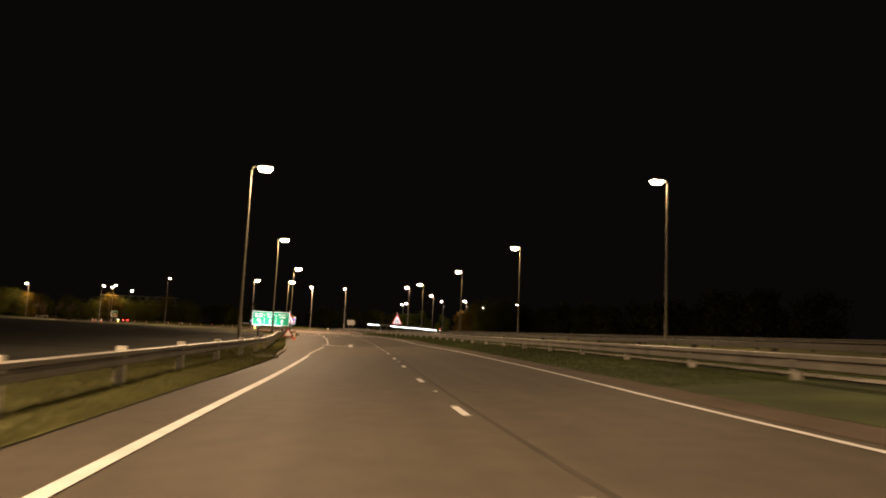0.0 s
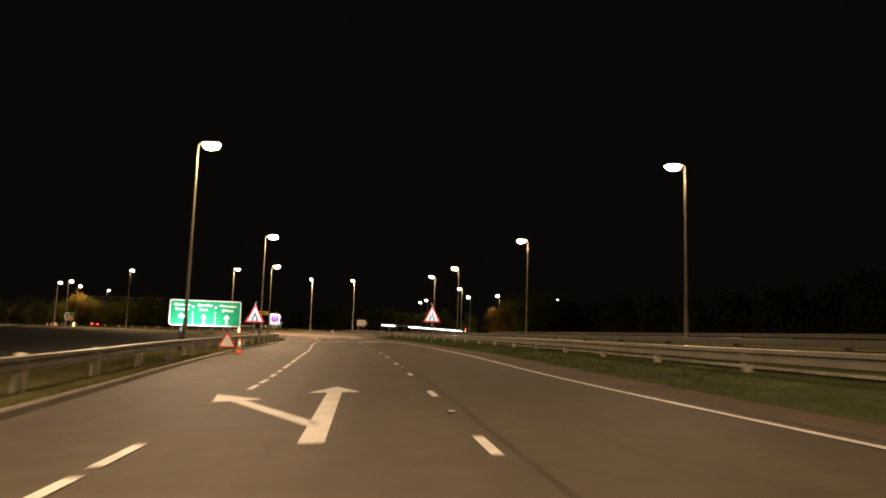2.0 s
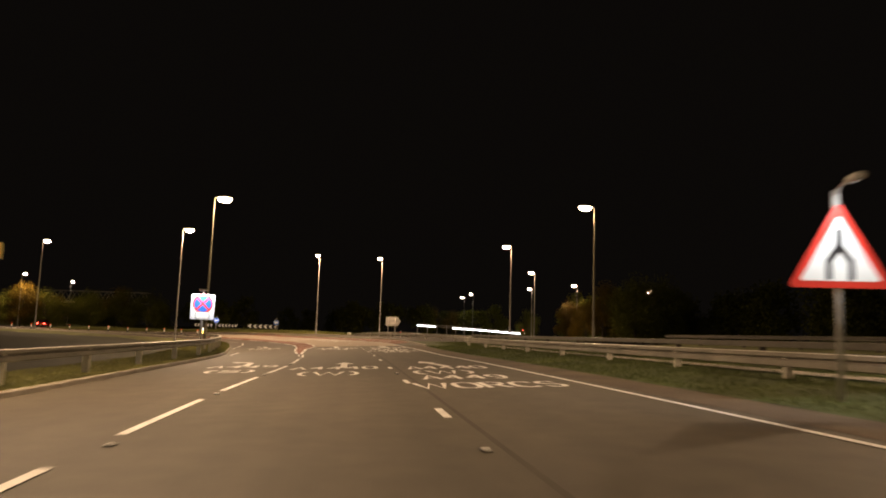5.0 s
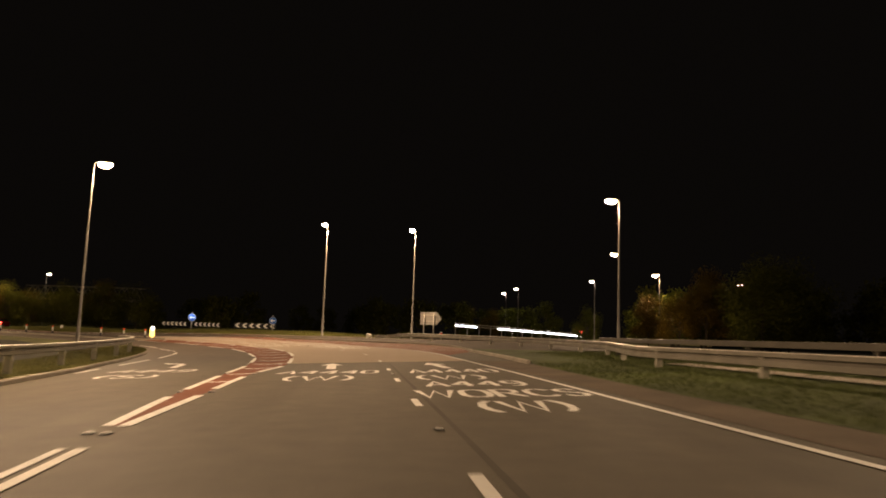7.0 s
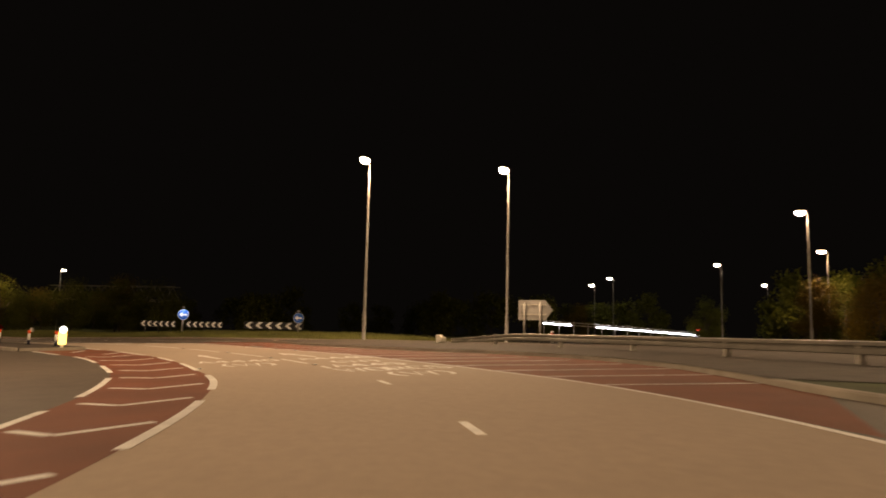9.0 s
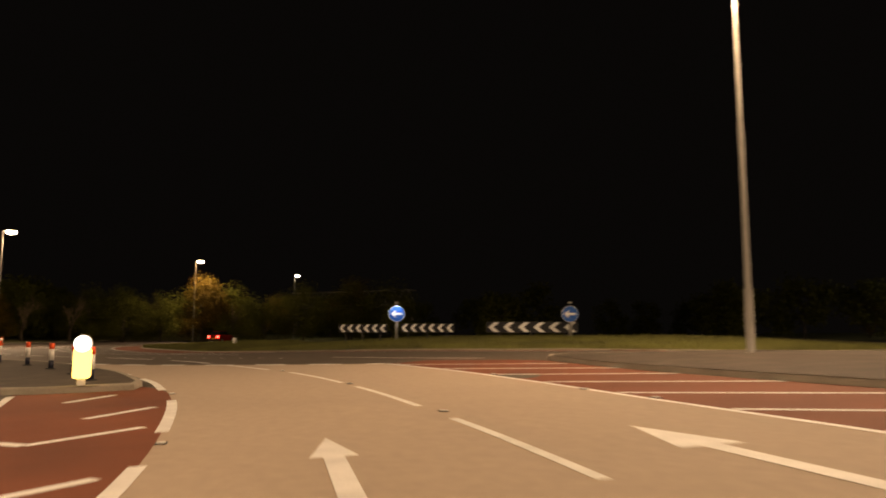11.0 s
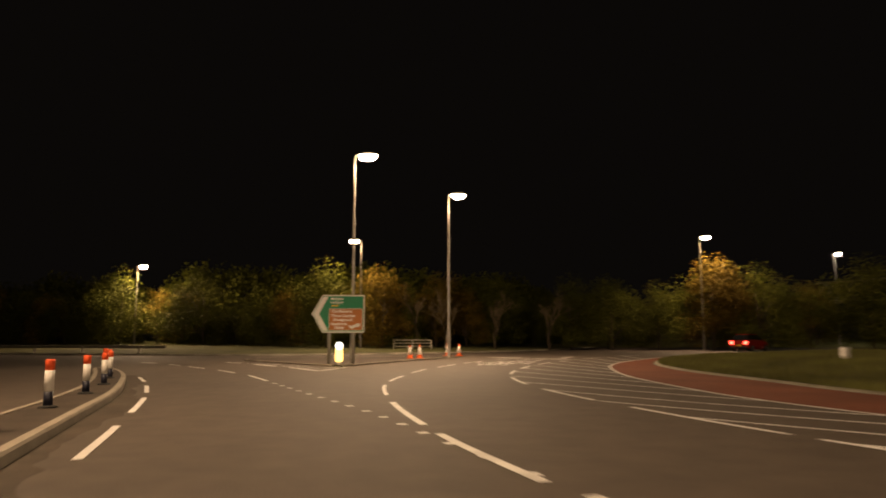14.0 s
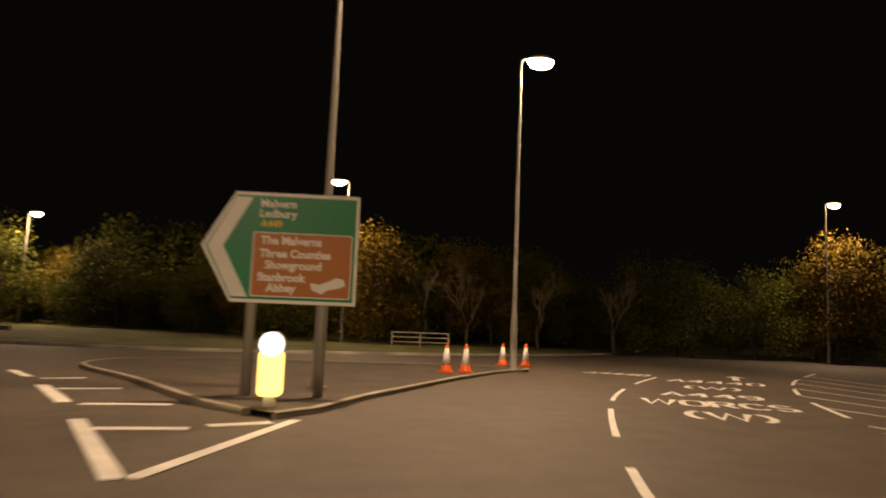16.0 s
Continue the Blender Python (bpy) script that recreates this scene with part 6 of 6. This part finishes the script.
# ---------------------------------------------------------------- the red car
def red_car(m):
    ob = thing("car", "small red hatchback with glowing tail lamps on the roundabout", "car", m)
    L, W = 3.95, 1.68
    secs = ((-1.97, 0.42, 0.80, 0.74), (-1.90, 0.30, 0.98, 0.80), (-1.2, 0.22, 1.02, 0.84), (0.2, 0.20, 0.98, 0.84), (1.0, 0.22, 0.92, 0.82), (1.7, 0.26, 0.80, 0.76), (1.97, 0.36, 0.62, 0.66))
    bm = bmesh.new()
    prev = None
    for x, z0, z1, w in secs:
        prof = [(-w * 0.92, z0), (-w, z0 + 0.18), (-w, z1 - 0.16), (-w * 0.90, z1), (w * 0.90, z1), (w, z1 - 0.16), (w, z0 + 0.18), (w * 0.92, z0)]
        row = [bm.verts.new((x, y, z)) for y, z in prof]
        if prev:
            for j in range(8):
                bm.faces.new((prev[j], prev[(j + 1) % 8], row[(j + 1) % 8], row[j]))
        else:
            bm.faces.new(row)
        prev = row
    bm.faces.new(prev[::-1])
    bmesh.ops.recalc_face_normals(bm, faces=bm.faces)
    part("body", bm, M_CARRED, ob, smooth=False)
    bm = bmesh.new()
    lo = [(-1.80, -0.74, 0.97), (-1.80, 0.74, 0.97), (0.95, 0.74, 0.92), (0.95, -0.74, 0.92)]
    hi = [(-1.35, -0.58, 1.44), (-1.35, 0.58, 1.44), (0.15, 0.58, 1.46), (0.15, -0.58, 1.46)]
    a, b = [bm.verts.new(p) for p in lo], [bm.verts.new(p) for p in hi]
    bm.faces.new(b)
    for j in range(4):
        bm.faces.new((a[j], a[(j + 1) % 4], b[(j + 1) % 4], b[j]))
    bmesh.ops.recalc_face_normals(bm, faces=bm.faces)
    bmesh.ops.bevel(bm, geom=bm.edges[:], offset=0.04, segments=2, affect="EDGES")
    part("cabin_glass", bm, M_CARGLASS, ob)
    part("roof", box(1.5, 1.16, 0.05, x=-0.6, z=1.43, bevel=0.02), M_CARRED, ob)
    for sx in (-1.22, 1.22):
        for sy in (-0.76, 0.76):
            rot = Matrix.Translation((sx, sy, 0.30)) @ Matrix.Rotation(radians(90), 4, "X")
            wh = part("wheel", lathe([(0.20, -0.10), (0.285, -0.09), (0.30, -0.05), (0.30, 0.05), (0.285, 0.09), (0.20, 0.10)], 20, m=rot), M_TYRE, ob, smooth=True)
            part("rim", lathe([(0.19, -0.104), (0.19, 0.104)], 14, m=rot), M_ALU, wh)
    for sy in (-1, 1):
        part("tail_lamp", box(0.08, 0.26, 0.26, x=-1.96, y=sy * 0.62, z=0.62, bevel=0.03), M_TAIL, ob, "glowing red tail lamp")
        part("headlamp", box(0.1, 0.30, 0.13, x=1.92, y=sy * 0.48, z=0.52, bevel=0.03), M_HEAD, ob, "lit white headlamp")
        part("mirror", box(0.12, 0.16, 0.10, x=0.62, y=sy * 0.90, z=0.93, bevel=0.03), M_CARRED, ob)
    part("number_plate", box(0.02, 0.52, 0.11, x=-1.985, z=0.48), M_SYEL, ob, "plain yellow rear plate")
    part("bumper", box(0.12, 1.5, 0.16, x=-1.95, z=0.30, bevel=0.04), M_DARK, ob)
    return ob


red_car(Matrix.Translation((-108.6, 225.4, 0.0)) @ Matrix.Rotation(radians(110), 4, "Z"))


# ---------------------------------------------------------------- far bright parapet and small far things
PARA = Line([(-34, 238.5), (-26, 247), (-19, 255.5), (-12.5, 264)])
par = thing("parapet", "steel road parapet with glowing white strips for light reflected off its rails", "parapet")
for z in (0.7, 1.05):
    part("rail", tube([(p.x, p.y, 1.3 + z + 0.9 * (1 - t)) for t in (0, .2, .4, .6, .8, 1) for p in (PARA.at(PARA.length * t),)], 0.05, 6), M_STEEL, par)
for i in range(14):
    p = PARA.at(PARA.length * i / 13)
    part("post", box(0.1, 0.1, 1.25 + 0.9 * (1 - i / 13) + 1.2, x=p.x, y=p.y, z=0.0), M_STEEL, par)
# bright reflections off the rails, built as glowing strips; no lamp is here
for a, b in ((0.0, 0.14), (0.28, 0.62), (0.64, 0.99)):
    q = [PARA.at(PARA.length * (a + (b - a) * t)) for t in (0, 0.5, 1)]
    part("glint_strip", tube([(p.x, p.y - 0.12, 1.95 + 0.95 * (1 - (a + (b - a) * t))) for p, t in zip(q, (0, 0.5, 1))], 0.085, 6), M_GLINT, par, "glowing white strip for light reflected off the rail")


p = PARA.at(PARA.length * 0.975)
part("marker_lamp", box(0.34, 0.2, 0.34, x=p.x, y=p.y - 0.2, z=2.55, bevel=0.06), M_TAIL, par, "small red lamp")


def truss_bridge(x0, y0, x1, y1, z0, z1, n=9):
    ob = thing("footbridge", "pale steel truss footbridge across the far road", "footbridge")
    a, b = Vector((x0, y0, 0)), Vector((x1, y1, 0))
    side = Vector((y0 - y1, x1 - x0, 0)).normalized() * 1.1
    deck = tube([a + Vector((0, 0, z0)), a.lerp(b, 0.5) + Vector((0, 0, z0)), b + Vector((0, 0, z0))], 0.25, 4)
    part("deck", deck, M_POST, ob)
    for sg in (-1, 1):
        for z in (z0 + 0.25, z1):
            e = Vector((0, 0, z))
            part("chord", tube([a + sg * side + e, a.lerp(b, 0.5) + sg * side + e, b + sg * side + e], 0.13, 6), M_POST, ob)
        for i in range(n):
            p, q = a.lerp(b, i / n), a.lerp(b, (i + 0.5) / n)
            r = a.lerp(b, (i + 1) / n)
            part("diagonal", tube([p + sg * side + Vector((0, 0, z0 + 0.25)), q + sg * side + Vector((0, 0, z1))], 0.09, 5), M_POST, ob)
            part("diagonal", tube([q + sg * side + Vector((0, 0, z1)), r + sg * side + Vector((0, 0, z0 + 0.25))], 0.09, 5), M_POST, ob)
    for p in (a, b):
        part("pier", box(0.6, 0.6, z0 + 0.3, x=p.x, y=p.y, z=-0.3), M_KERB, ob)
    return ob


truss_bridge(-150, 280, -120, 283, 7.0, 10.2)


def post_and_rail(x0, y0, x1, y1, z):
    ob = thing("rail_fence", "low metal rail fence below the trees", "fence")
    w = math.hypot(x1 - x0, y1 - y0)
    n = max(2, int(w / 1.9))
    for i in range(n + 1):
        t = i / n
        part("post", box(0.09, 0.09, 1.02, x=x0 + (x1 - x0) * t, y=y0 + (y1 - y0) * t, z=z - 0.1, bevel=0.01), M_POST, ob)
    for h in (0.35, 0.62, 0.88):
        part("rail", tube([(x0, y0, z + h), ((x0 + x1) / 2, (y0 + y1) / 2, z + h), (x1, y1, z + h)], 0.04, 6), M_POST, ob)
    return ob


post_and_rail(-118.7, 196.3, -117.3, 199.2, 0.15)


def marker_bollard(x, y, h):
    g = level(x, y) + 0.11
    ob = thing("marker_bollard", "slim white marker bollard on the kerbed island", "bollard", Matrix.Translation((x, y, g)))
    part("body", lathe([(0.075, 0), (0.075, h - 0.04), (0.05, h)], 12), M_PLASTIC, ob, smooth=True)
    part("band", lathe([(0.078, h - 0.26), (0.078, h - 0.12)], 12), M_SRED, ob, "red reflective band")
    return ob


marker_bollard(-27.8, 190.3, 0.78)


def cabinet(x, y):
    g = level(x, y) + 0.3
    ob = thing("roadside_cabinet", "small pale roadside equipment cabinet on the grass island", "cabinet", Matrix.Translation((x, y, g)))
    part("plinth", box(0.6, 0.4, 0.12, z=-0.1, bevel=0.01), M_KERB, ob)
    part("body", box(0.52, 0.34, 0.75, z=0.02, bevel=0.015), M_PLASTIC, ob)
    part("door", box(0.44, 0.02, 0.64, y=-0.175, z=0.07, bevel=0.006), M_PLASTIC, ob)
    part("roof", box(0.58, 0.40, 0.05, z=0.77, bevel=0.015), M_BACK, ob)
    return ob


cabinet(-79.9, 203.0).scale = (0.6, 0.6, 0.6)
